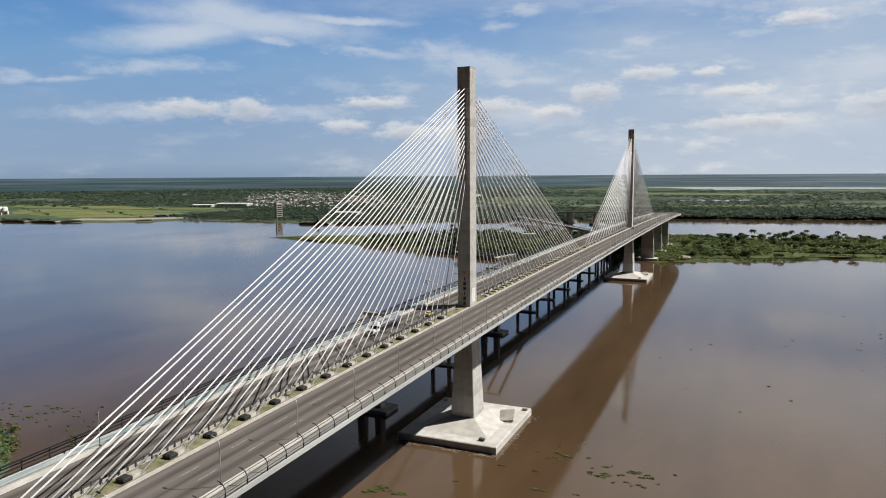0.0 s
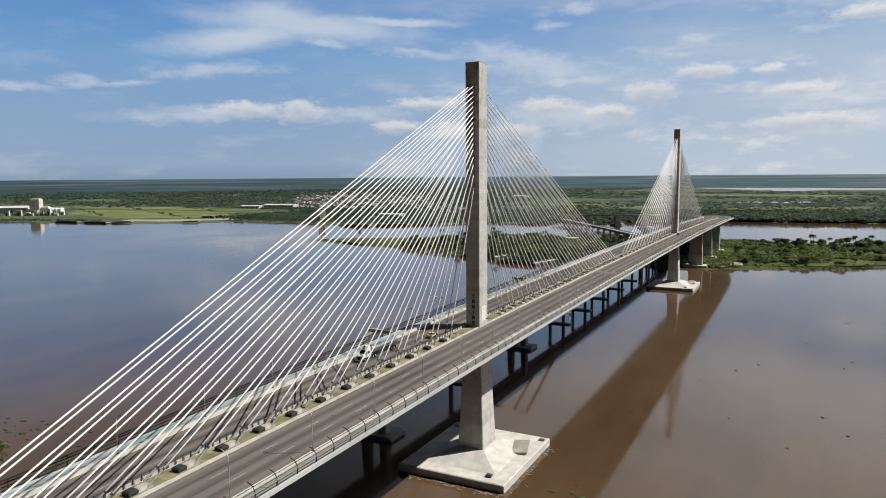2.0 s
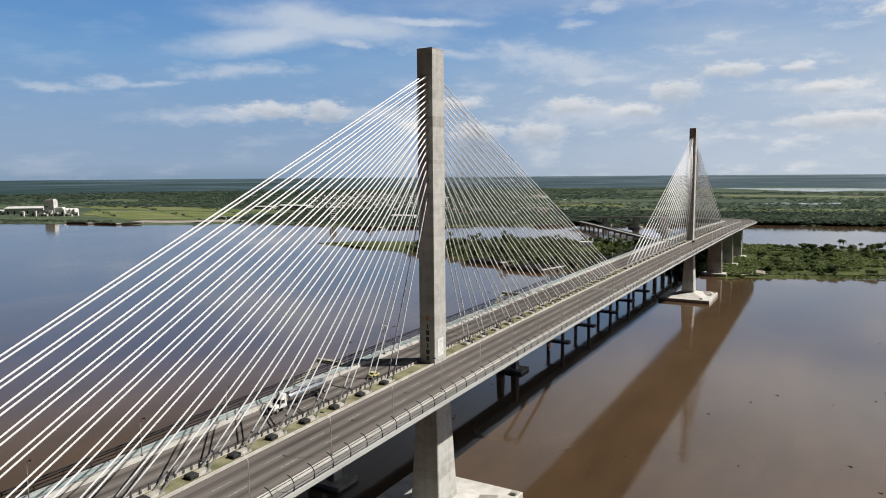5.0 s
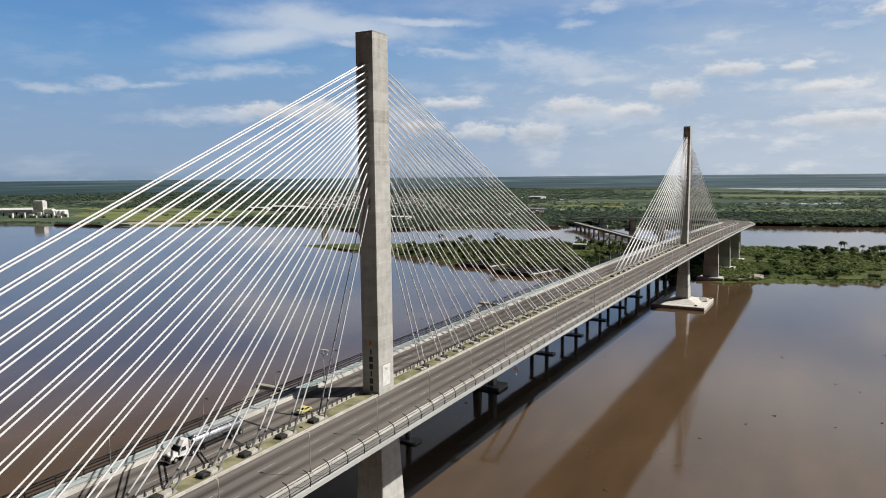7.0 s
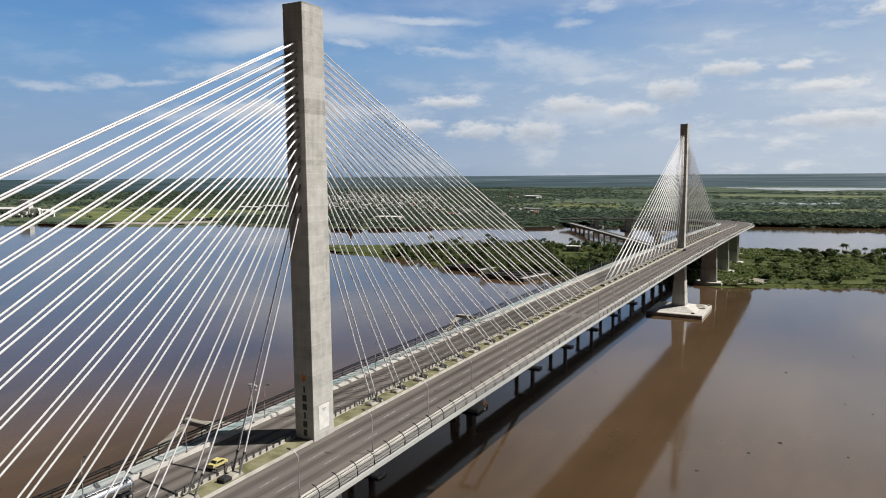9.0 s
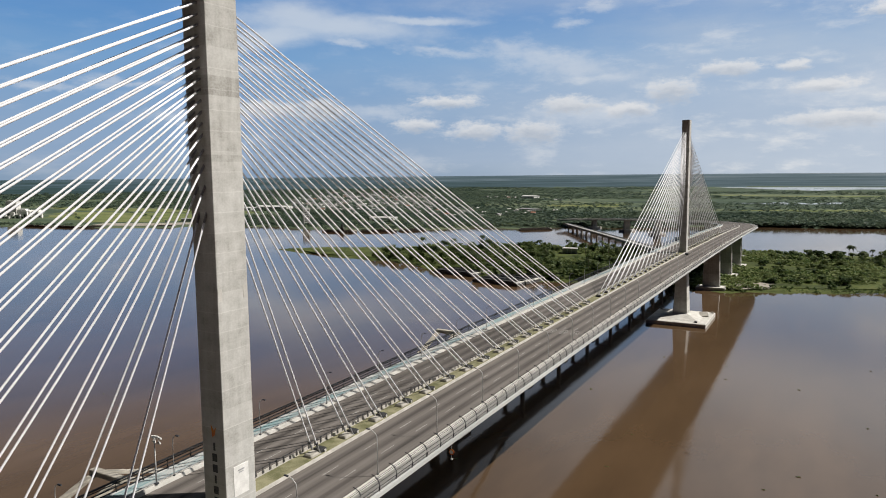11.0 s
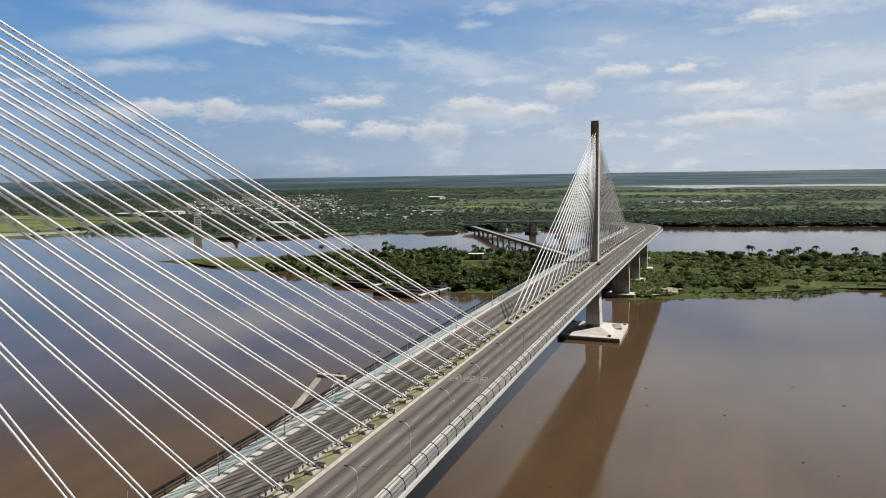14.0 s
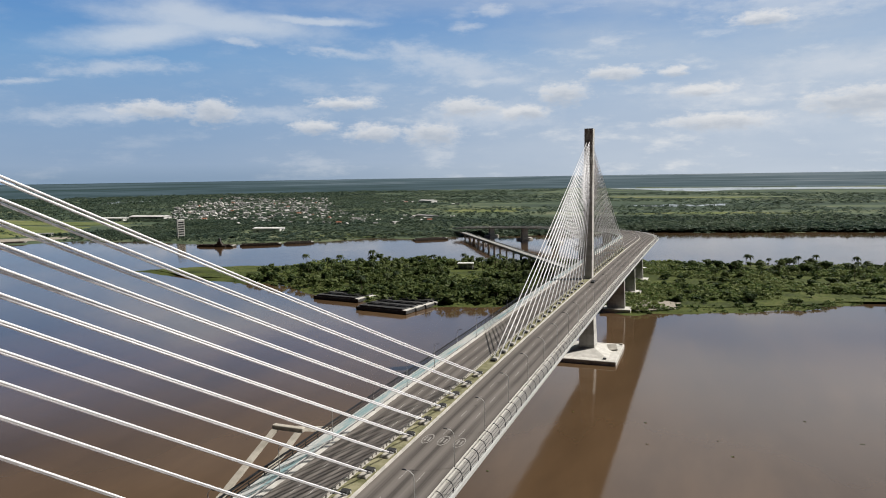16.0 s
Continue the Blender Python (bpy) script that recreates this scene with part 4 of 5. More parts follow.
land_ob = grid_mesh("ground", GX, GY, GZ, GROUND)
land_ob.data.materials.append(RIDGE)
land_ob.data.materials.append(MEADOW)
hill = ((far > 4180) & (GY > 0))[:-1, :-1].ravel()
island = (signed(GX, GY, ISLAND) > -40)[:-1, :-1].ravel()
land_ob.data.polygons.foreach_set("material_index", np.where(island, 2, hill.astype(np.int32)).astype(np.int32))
tagged(land_ob, "low green river land with scrub, fields and mud", "ground", kind="structure")
bm = bmesh.new()
box(bm, (-5150, -5150, -6), (5150, 4100, 0))
tagged(mesh_ob("water", bm, WATER), "wide muddy brown river with a faint sheen", "river", kind="structure")


def sheet(name, pts, z, material, label, category, wave=0.0):
    """A flat patch with a slightly uneven outline."""
    bm = bmesh.new()
    vs = []
    for (ax, ay), (bx, by) in zip(pts, pts[1:] + pts[:1]):
        n = max(2, int(math.hypot(bx - ax, by - ay) / 40))
        for i in range(n):
            x, y = ax + (bx - ax) * i / n, ay + (by - ay) * i / n
            w = wave * (noise.noise((x * 0.02, y * 0.02, 1.0)))
            vs.append((x + w, y + w))
    lo = [bm.verts.new((x, y, z - 0.6)) for x, y in vs]
    hi = [bm.verts.new((x, y, z)) for x, y in vs]
    bm.faces.new(hi)
    for i in range(len(vs)):
        bm.faces.new((lo[i], lo[(i + 1) % len(vs)], hi[(i + 1) % len(vs)], hi[i]))
    bmesh.ops.recalc_face_normals(bm, faces=bm.faces)
    return tagged(mesh_ob(name, bm, material), label, category, kind="structure")


sheet("field", [(-1240, 800), (-1105, 850), (-1070, 960), (-1160, 1090), (-1500, 1075), (-1690, 1020), (-1480, 870)], 1.95, FIELD, "bright green open field beside the river", "field", 30)
sheet("field", [(-1750, 1090), (-1200, 1140), (-1150, 1200), (-1500, 1240), (-2000, 1180)], 1.95, FIELD, "bright green open field beside the river", "field", 30)
sheet("field", [(-251, 2640), (120, 2600), (300, 2640), (220, 2720), (-40, 2700), (-300, 2730)], 1.95, FIELD, "pale green open field among the scrub", "field", 40)
sheet("field", [(-553, 1665), (-410, 1721), (-420, 1860), (-464, 1900), (-624, 1840)], 1.95, FIELD, "pale green open field among the scrub", "field", 40)
sheet("field", [(-160, 1660), (120, 1680), (330, 1740), (60, 1760)], 1.95, FIELD, "pale green open field among the scrub", "field", 40)
sheet("field", [(-560, 960), (-470, 985), (-420, 1030), (-330, 1075), (-420, 1110), (-560, 1040)], 1.95, FIELD, "bright green river bank", "field", 12)
sheet("meadow", [(-512, 590), (-430, 562), (-342, 558), (-300, 545), (-310, 600), (-400, 652), (-480, 622)], 1.8, MEADOW, "green grass on the island's low tip", "meadow", 8)
sheet("meadow", [(-8, 512), (12, 510), (26, 516), (62, 532), (130, 560), (160, 586), (222, 598), (330, 614), (520, 655), (700, 720), (480, 830), (250, 798), (60, 780), (-8, 776)], 1.8, MEADOW, "green grass between the bushes of the island", "meadow", 6)
sheet("meadow", [(-240, 640), (-200, 620), (-110, 610), (-90, 640), (-100, 740), (-200, 735), (-240, 710)], 1.8, MEADOW, "green grass between the bushes of the island", "meadow", 6)
sheet("sand_yard", [(-1150, 748), (-1045, 770), (-985, 835), (-960, 880), (-1000, 900), (-1090, 820), (-1180, 790)], 2.1, EARTH, "bare sandy yard along the far bank", "sand", 10)
sheet("sand_bar", [(14, 504), (40, 519), (44, 545), (24, 560), (12, 540)], 1.9, EARTH, "bare sandy ground beside the footing", "sand", 3)
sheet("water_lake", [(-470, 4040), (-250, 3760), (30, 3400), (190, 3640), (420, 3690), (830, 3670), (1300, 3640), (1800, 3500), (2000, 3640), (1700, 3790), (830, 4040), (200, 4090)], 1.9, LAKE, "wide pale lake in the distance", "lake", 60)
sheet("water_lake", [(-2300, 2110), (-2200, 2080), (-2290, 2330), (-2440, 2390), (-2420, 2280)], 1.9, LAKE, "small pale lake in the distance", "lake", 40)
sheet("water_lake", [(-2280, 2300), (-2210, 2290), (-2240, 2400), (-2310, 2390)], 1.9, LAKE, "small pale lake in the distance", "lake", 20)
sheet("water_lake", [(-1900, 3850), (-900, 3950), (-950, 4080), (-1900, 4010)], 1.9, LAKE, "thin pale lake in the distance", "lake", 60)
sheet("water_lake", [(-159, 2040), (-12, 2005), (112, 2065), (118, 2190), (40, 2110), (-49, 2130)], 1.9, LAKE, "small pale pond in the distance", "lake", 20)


# ---- trees ----
def crown(rng, n, lobes, spread, flat=0.8):
    """Leaf clumps as small bent quads, gathered in uneven lobes."""
    cs = rng.normal(0, 1, (lobes, 3))
    cs /= np.linalg.norm(cs, axis=1)[:, None]
    cs *= rng.uniform(0.25, 0.62, (lobes, 1))
    cs[:, 2] = cs[:, 2] * flat
    r = rng.uniform(0.32, 0.55, lobes)
    k = rng.integers(0, lobes, n)
    d = rng.normal(0, 1, (n, 3))
    d /= np.linalg.norm(d, axis=1)[:, None]
    c = cs[k] + d * (r[k] * rng.uniform(0.55, 1.0, n))[:, None]
    a = np.cross(d, rng.normal(0, 1, (n, 3)))
    a /= np.linalg.norm(a, axis=1)[:, None]
    b = np.cross(d + rng.normal(0, 0.5, (n, 3)), a)
    b /= np.linalg.norm(b, axis=1)[:, None]
    s = (spread * rng.uniform(0.6, 1.3, n))[:, None]
    v = np.stack([c - a * s, c - b * s * 0.7, c + a * s * 1.1, c + b * s * 0.7], 1)
    v[:, 1::2] -= (d * s)[:, None, :] * 0.35
    return v


def quads_mesh(name, v, material):
    v = v.reshape(-1, 3)
    n = len(v) // 4
    me = bpy.data.meshes.new(name)
    me.vertices.add(len(v))
    me.vertices.foreach_set("co", v.astype(np.float32).ravel())
    me.loops.add(len(v))
    me.loops.foreach_set("vertex_index", np.arange(len(v), dtype=np.int32))
    me.polygons.add(n)
    me.polygons.foreach_set("loop_start", np.arange(0, len(v), 4, dtype=np.int32))
    me.update(calc_edges=True)
    me.materials.append(material)
    return me


rng = np.random.default_rng(7)


def stand(x, y):
    """Height of the ground at points."""
    sd = land(np.atleast_1d(np.array(x, float)), np.atleast_1d(np.array(y, float)))
    return sd, np.clip(sd * 0.16, -3.5, 1.5) - 0.15


TREES = []
for i in range(4):
    t = thing("tree", "leafy broad green tree on the river island", "tree", "trees of the island", pose(0, 0, 0))
    bm = bmesh.new()
    pipe(bm, [(0, 0, -0.05), (0.02, 0.01, 0.18), (0.0, 0.03, 0.42)], [0.035, 0.028, 0.018], 6)
    for j in range(4):
        a = j * 1.6 + i
        pipe(bm, [(0.01, 0.01, 0.2 + 0.04 * j), (0.12 * math.cos(a), 0.12 * math.sin(a), 0.38), (0.24 * math.cos(a), 0.24 * math.sin(a), 0.55)], [0.018, 0.013, 0.007], 5)
    part("trunk", bm, BARK, t)
    v = crown(np.random.default_rng(20 + i), 300, 9, 0.15, 0.75) * np.array([0.5, 0.5, 0.46]) + np.array([0, 0, 0.58])
    ob = new("crown", quads_mesh("crown", v, LEAF))
    ob.parent = t
    TREES.append(t)
PALMS = []
for i in range(2):
    t = thing("palm", "slender palm with drooping fronds on the river island", "palm tree", "palms of the island", pose(0, 0, 0))
    bm = pipe(bmesh.new(), [(0, 0, -0.05), (0.02, 0, 0.4), (0.07 * (1 - 2 * i), 0.02, 0.86)], [0.022, 0.016, 0.013], 6)
    part("trunk", bm, BARK, t)
    g = np.random.default_rng(50 + i)
    vs = []
    top = np.array([0.07 * (1 - 2 * i), 0.02, 0.86])
    for j in range(16):
        a, up = j * 2.4, g.uniform(0.1, 0.75)
        w = np.array([math.cos(a), math.sin(a), 0])
        n = np.array([-math.sin(a), math.cos(a), 0])
        last, lw = top, 0.012
        for k in range(1, 5):
            q = k / 4
            p = top + w * 0.30 * q + np.array([0, 0, up * 0.32 * q - 0.36 * q * q])
            cw = 0.05 * math.sin(math.pi * min(0.95, q * 0.9 + 0.08))
            drop = np.array([0, 0, -0.6])
            vs.append([last, last + n * lw + drop * lw, p + n * cw + drop * cw, p])
            vs.append([last, p, p - n * cw + drop * cw, last - n * lw + drop * lw])
            last, lw = p, cw
    ob = new("fronds", quads_mesh("fronds", np.array(vs), LEAF_PALM))
    ob.parent = t
    PALMS.append(t)


def glade(x, y):
    """The open ground before the island's building."""
    along, across = (x + 178) * 0.327 - (y - 684) * 0.945, (x + 178) * 0.945 + (y - 684) * 0.327
    return (along > -12) & (along < 95) & (np.abs(across) < 19)


def put(kinds, used, x, y, size, wide=1.0):
    sd, z = stand(x, y)
    k = int(rng.integers(0, len(kinds)))
    m = pose(x, y, float(z[0]), 0, 0, rng.uniform(0, 360))
    o = kinds[k]
    sc = (size * wide, size * wide, size)
    if k not in used:
        used.add(k)
        o.matrix_basis = m @ Matrix.Diagonal((*sc, 1))
    else:
        c = copy_thing(o, m)
        c.scale = sc


ut, up = set(), set()
# thicker growth on the part before the barges, scattered on the eastern part
spots = []
for lo, hi, y0, y1, n, s0, s1 in ((-370, -120, 500, 640, 44, 7, 12), (-330, -60, 560, 740, 30, 6, 12), (-110, -25, 505, 760, 46, 7, 14),
                                  (15, 130, 508, 600, 9, 4, 7), (24, 120, 560, 790, 14, 5, 8), (60, 330, 560, 690, 16, 4, 9), (300, 760, 610, 820, 24, 5, 11), (60, 430, 720, 810, 62, 7, 12)):
    k = 0
    while k < n:
        x, y = rng.uniform(lo, hi), rng.uniform(y0, y1)
        if land(np.array([x]), np.array([y]))[0] > 9 and not (-24 < x < 24 and y > 480) and not glade(x, y):
            spots.append((x, y, rng.uniform(s0, s1)))
            k += 1
spots = spots + [(x + 11, y + 9, s * 0.8) for x, y, s in spots[:120:2] if land(np.array([x + 11.0]), np.array([y + 9.0]))[0] > 6 and not -30 < x < 24]
for x, y, s in spots[:298]:
    put(TREES, ut, x, y, s, rng.uniform(1.1, 1.7))
k = 0
while k < 64:
    x, y = (rng.uniform(-360, -70), rng.uniform(500, 730)) if k % 2 else (rng.uniform(70, 330), rng.uniform(700, 800))
    if land(np.array([x]), np.array([y]))[0] > 8:
        put(PALMS, up, x, y, rng.uniform(12, 19) if k % 2 else rng.uniform(10, 16))
        k += 1


def scatter(name, label, category, n, boxes, smin, smax, quads, material, keep, flat=0.8, lobes=5, spread=0.27, wide=1.0):
    """Many low crowns in one mesh."""
    forms = [crown(np.random.default_rng(100 + i), quads, lobes, spread, flat) for i in range(6)]
    out = []
    tot = sum(b[4] for b in boxes)
    for x0, x1, y0, y1, w in boxes:
        k = int(n * w / tot)
        x, y = rng.uniform(x0, x1, 5 * k), rng.uniform(y0, y1, 5 * k)
        sd, z = stand(x, y)
        ok = np.nonzero(keep(x, y, sd))[0][:k]
        for i in ok:
            s = smin + (smax - smin) * rng.uniform(0, 1) ** 1.8
            a = rng.uniform(0, 6.28)
            c, q = math.cos(a) * s * 0.62 * wide, math.sin(a) * s * 0.62 * wide
            v = forms[int(rng.integers(0, 6))]
            v = v @ np.array([[c, q, 0], [-q, c, 0], [0, 0, s * 0.5]]) + np.array([x[i], y[i], z[i] + s * 0.36])
            out.append(v)
    return tagged(new(name, quads_mesh(name, np.concatenate(out), material)), label, category, kind="stuff")


pier_foot = lambda x, y: (np.abs(x) < 13) & (np.abs((y - 507 + 36) % 74 - 36) < 10)
clear = lambda x, y, sd: (sd > 2) & ~pier_foot(x, y)
lawn = lambda x, y: (x > 118) & (x < 235) & (y < 618)
patchy = lambda x, y, sd: clear(x, y, sd) & ~lawn(x, y) & (np.sin(x * 0.031 + 2 * np.sin(y * 0.027)) + np.sin(y * 0.053 + 1.5 * np.sin(x * 0.021)) > -0.45)
scatter("undergrowth", "thick mixed green scrub covering the island", "bushes", 13000,
        [(-370, -30, 490, 760, 3), (-20, 330, 500, 800, 9), (330, 800, 600, 850, 4)], 0.7, 6.5, 22, SCRUB, patchy, wide=1.5)
scatter("grove", "loose dark green trees and tall bushes on the eastern half of the island", "trees", 430,
        [(24, 330, 512, 800, 8), (330, 780, 610, 840, 3)], 2.5, 9.5, 44, LEAF, lambda x, y, sd: (sd > 4) & ~pier_foot(x, y) & ~((x < 40) & (y < 590)) & ~lawn(x, y) & (np.sin(x * 0.037 + 1.9 * np.sin(y * 0.029)) + np.sin(y * 0.06 + 0.02 * x) > -0.35), wide=1.25)
scatter("thicket", "dense dark trees and scrub on the western half of the island", "trees", 850,
        [(-372, -24, 485, 650, 5), (-300, -24, 640, 770, 2)], 2.0, 13.0, 46, LEAF, lambda x, y, sd: (sd > 3) & ~((x < -300) & (y > 570)) & ~glade(x, y) & ~((np.abs(x + 41) < 9) & (y < 560)), wide=1.1)
scatter("shore_growth", "tangled green growth along the island's shore", "bushes", 3600,
        [(-380, 330, 470, 620, 9), (-60, 420, 640, 830, 3), (330, 830, 590, 860, 2)], 0.8, 3.4, 20, SCRUB, lambda x, y, sd: (sd > -1.0) & (sd < 12) & ~pier_foot(x, y), wide=1.4)
scatter("reeds", "low bright green grass and reeds along the shore", "reeds", 1500,
        [(-530, -330, 545, 690, 5), (-20, 330, 500, 640, 6), (330, 800, 590, 760, 2)], 0.8, 2.0, 14, REED, clear, 0.5)
scatter("bank_growth", "green bushes on a low bank", "bushes", 900, [(-335, -105, -228, -62, 1), (-175, -105, -140, -58, 5)], 0.8, 3.4, 24, SCRUB, lambda x, y, sd: sd > -1.5, wide=1.4)
field = lambda x, y: ((x < -1050) & (x > -1700) & (y > 780) & (y < 1240))
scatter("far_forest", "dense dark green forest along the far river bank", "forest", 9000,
        [(-300, 1500, 1080, 1720, 9), (-300, 600, 1180, 1420, 9), (1500, 2600, 1400, 2300, 2)], 8, 14, 36, LEAF_HAZED, lambda x, y, sd: (sd > 4) & (sd < 330), wide=2.1, spread=0.26, lobes=7)
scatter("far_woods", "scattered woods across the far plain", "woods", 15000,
        [(-1500, 1700, 1400, 2900, 7), (-3000, -900, 1150, 3000, 7), (-900, -250, 900, 1500, 2), (-2800, 2600, 2900, 4100, 6)], 5, 10, 16, LEAF_HAZED,
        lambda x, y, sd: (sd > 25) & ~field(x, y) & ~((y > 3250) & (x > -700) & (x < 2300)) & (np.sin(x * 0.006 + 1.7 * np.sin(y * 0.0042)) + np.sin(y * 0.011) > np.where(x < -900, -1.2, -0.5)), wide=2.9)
scatter("horizon_woods", "dark unbroken woods towards the western horizon", "woods", 2600, [(-4200, -1500, 900, 4000, 1)], 8, 15, 14, LEAF_HAZED,
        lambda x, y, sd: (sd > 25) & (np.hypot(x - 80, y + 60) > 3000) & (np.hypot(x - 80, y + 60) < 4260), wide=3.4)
scatter("bank_scrub", "low dark scrub along the far river bank", "bushes", 1800, [(-1750, -560, 640, 1010, 5), (-560, -200, 900, 1120, 2)], 2.5, 8.0, 18, LEAF_HAZED,
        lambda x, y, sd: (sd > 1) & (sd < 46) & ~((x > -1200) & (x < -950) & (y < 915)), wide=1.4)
scatter("field_trees", "scattered trees and hedges in the fields", "trees", 260, [(-1700, -1060, 850, 1240, 1)], 3, 9, 20, LEAF_HAZED,
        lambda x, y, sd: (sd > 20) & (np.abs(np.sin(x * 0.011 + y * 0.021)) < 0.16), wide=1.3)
scatter("town_trees", "rounded trees between the houses of the town", "trees", 6800, [(-1000, -300, 900, 1700, 5), (-1250, -760, 880, 1320, 5), (-2100, -700, 1250, 2800, 9)], 4, 9, 20, LEAF_HAZED,
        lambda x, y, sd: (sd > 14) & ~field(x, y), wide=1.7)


# ---- the town and the works on the far bank ----
def house(w, d, h, wall, roof, name="house"):
    t = thing(name, "small pale house with a pitched sheet roof in the town", "house", "houses of the town")
    bm = bmesh.new()
    box(bm, (-w / 2, -d / 2, -0.5), (w / 2, d / 2, h))
    part("wall", bm, wall, t)
    bm = bmesh.new()
    e = 0.5
    frustum(bm, [[(-w / 2 - e, y, h), (w / 2 + e, y, h), (w / 2 + e, y, h + 0.2), (0, y, h + w * 0.28), (-w / 2 - e, y, h + 0.2)] for y in (-d / 2 - e, d / 2 + e)])
    bmesh.ops.recalc_face_normals(bm, faces=bm.faces)
    part("roof", bm, roof, t)
    for x in (-w * 0.25, w * 0.25):
        bm = bmesh.new()
        box(bm, (x - 0.5, -d / 2 - 0.05, 1.0), (x + 0.5, -d / 2 + 0.1, 2.2))
        part("window", bm, GLASS, t)
    return t


HOUSES = [house(7, 9, 2.8, PLASTER, ROOF_PALE), house(6.5, 8, 2.7, PLASTER, ROOF_GREY), house(8, 10, 4.6, WHITE, ROOF_TILE), house(10, 15, 3.8, PLASTER, ROOF_GREY)]
TOWN = [(-1120, 1260), (-860, 1330), (-790, 1560), (-980, 1820), (-1500, 2650), (-2150, 2820), (-1950, 2300), (-1500, 1700)]
EDGE = [(-900, 1190), (-520, 1240), (-440, 1480), (-620, 1560), (-860, 1500)]
HAMLET = [(-1060, 2200), (-640, 2060), (-600, 2150), (-1000, 2330)]
k, seen = 0, set()
while k < 300:
    where = EDGE if k % 5 == 0 else HAMLET if k % 13 == 0 else TOWN
    x, y = (rng.uniform(-900, -440), rng.uniform(1190, 1560)) if where is EDGE else (rng.uniform(-1060, -600), rng.uniform(2060, 2330)) if where is HAMLET else (rng.uniform(-1700, -790), rng.uniform(1250, 2200))
    if signed(np.array([x]), np.array([y]), where)[0] < 5:
        continue
    h = int(rng.choice(4, p=[0.40, 0.46, 0.03, 0.11]))
    m = pose(x, y, 1.5, 0, 0, rng.choice([15, 105, 20, 110]) + rng.uniform(-6, 6))
    if h in seen:
        copy_thing(HOUSES[h], m)
    else:
        seen.add(h)
        HOUSES[h].matrix_basis = m
    k += 1
# the rest of the town, farther off and too small to pick apart
g = np.random.default_rng(31)
for roof, count in ((ROOF_GREY, 430), (ROOF_PALE, 150), (ROOF_TILE, 16)):
    verts, faces, k = [], [], 0
    while k < count:
        x, y = g.uniform(-2150, -790), g.uniform(1260, 2820)
        if signed(np.array([x]), np.array([y]), TOWN)[0] < 3:
            continue
        w, d, h, a = g.uniform(2, 3.6), g.uniform(2.5, 5.5), g.uniform(2.5, 4.5), g.choice([0.26, 1.83]) + g.uniform(-0.1, 0.1)
        c, q = math.cos(a), math.sin(a)
        n = len(verts)
        verts += [(x + u * c - v * q, y + u * q + v * c, z) for u, v, z in ((-w, -d, 1), (w, -d, 1), (w, d, 1), (-w, d, 1), (-w, -d, 1.5 + h), (w, -d, 1.5 + h), (w, d, 1.5 + h), (-w, d, 1.5 + h), (0, -d, 2.2 + h + 0.3 * w), (0, d, 2.2 + h + 0.3 * w))]
        faces += [[n + i for i in f] for f in ((0, 1, 5, 8, 4), (1, 2, 6, 5), (2, 3, 7, 9, 6), (3, 0, 4, 7), (4, 8, 9, 7), (8, 5, 6, 9))]
        k += 1
    me = bpy.data.meshes.new("distant_houses")
    me.from_pydata(verts, [], faces)
    me.materials.append(roof)
    tagged(new("distant_houses", me), "distant pale houses of the town among trees", "town", kind="stuff")


def shed(x, y, w, d, h, turn, wall, roof, label="long pale warehouse with a low sheet roof"):
    t = thing("warehouse", label, "warehouse", "warehouses by the river", pose(x, y, 1.5, 0, 0, turn))
    bm = bmesh.new()
    box(bm, (-w / 2, -d / 2, -0.6), (w / 2, d / 2, h))
    part("wall", bm, wall, t)
    bm = bmesh.new()
    frustum(bm, [[(-w / 2 - 1, yy, h), (w / 2 + 1, yy, h), (w / 2 + 1, yy, h + 0.3), (0, yy, h + w * 0.09), (-w / 2 - 1, yy, h + 0.3)] for yy in (-d / 2 - 1, d / 2 + 1)])
    bmesh.ops.recalc_face_normals(bm, faces=bm.faces)
    part("roof", bm, roof, t)
    n = max(2, int(d / 14))
    for i in range(n):
        bm = bmesh.new()
        yy = -d / 2 + (i + 0.5) * d / n
        box(bm, (w / 2 - 0.1, yy - 2, 0.1), (w / 2 + 0.06, yy + 2, h * 0.6))
        part("door", bm, GLASS, t)


shed(-690, 1060, 22, 52, 7, -80, WHITE, ROOF_PALE)
shed(-1222, 1325, 30, 98, 8, -84, PLASTER, ROOF_PALE)
shed(-1290, 1280, 24, 60, 6, -80, WHITE, ROOF_PALE)
shed(-545, 1470, 20, 60, 6, 60, PLASTER, ROOF_GREY)
shed(-1690, 850, 50, 90, 15, -52, WHITE, ROOF_PALE)
shed(-1760, 800, 30, 60, 9, -52, WHITE, ROOF_PALE)
shed(-860, 2250, 30, 60, 8, 70, WHITE, ROOF_PALE)
shed(-1060, 900, 12, 26, 5, -60, PLASTER, ROOF_GREY)

works = thing("grain_works", "white and grey silo works with a tall block by the river", "factory", at=pose(-1550, 830, 1.5, 0, 0, 35))
for x0, x1, y0, y1, h, nm, mt in ((-16, 6, -10, 12, 38, "tower_block", PLASTER), (6, 26, -8, 10, 18, "side_block", WHITE), (-40, -16, -6, 10, 12, "low_block", WHITE)):
    bm = bmesh.new()
    box(bm, (x0, y0, -1), (x1, y1, h))
    box(bm, (x0 + 2, y0 + 2, h), (x1 - 2, y1 - 2, h + 2.2))
    blk = part(nm, bm, mt, works)
    for zz in range(8, int(h) - 2, 14):
        bm = bmesh.new()
        box(bm, (x0 + 3, y0 - 0.1, zz), (x0 + 9, y0 + 0.2, zz + 1.6))
        part("window", bm, GLASS, blk)
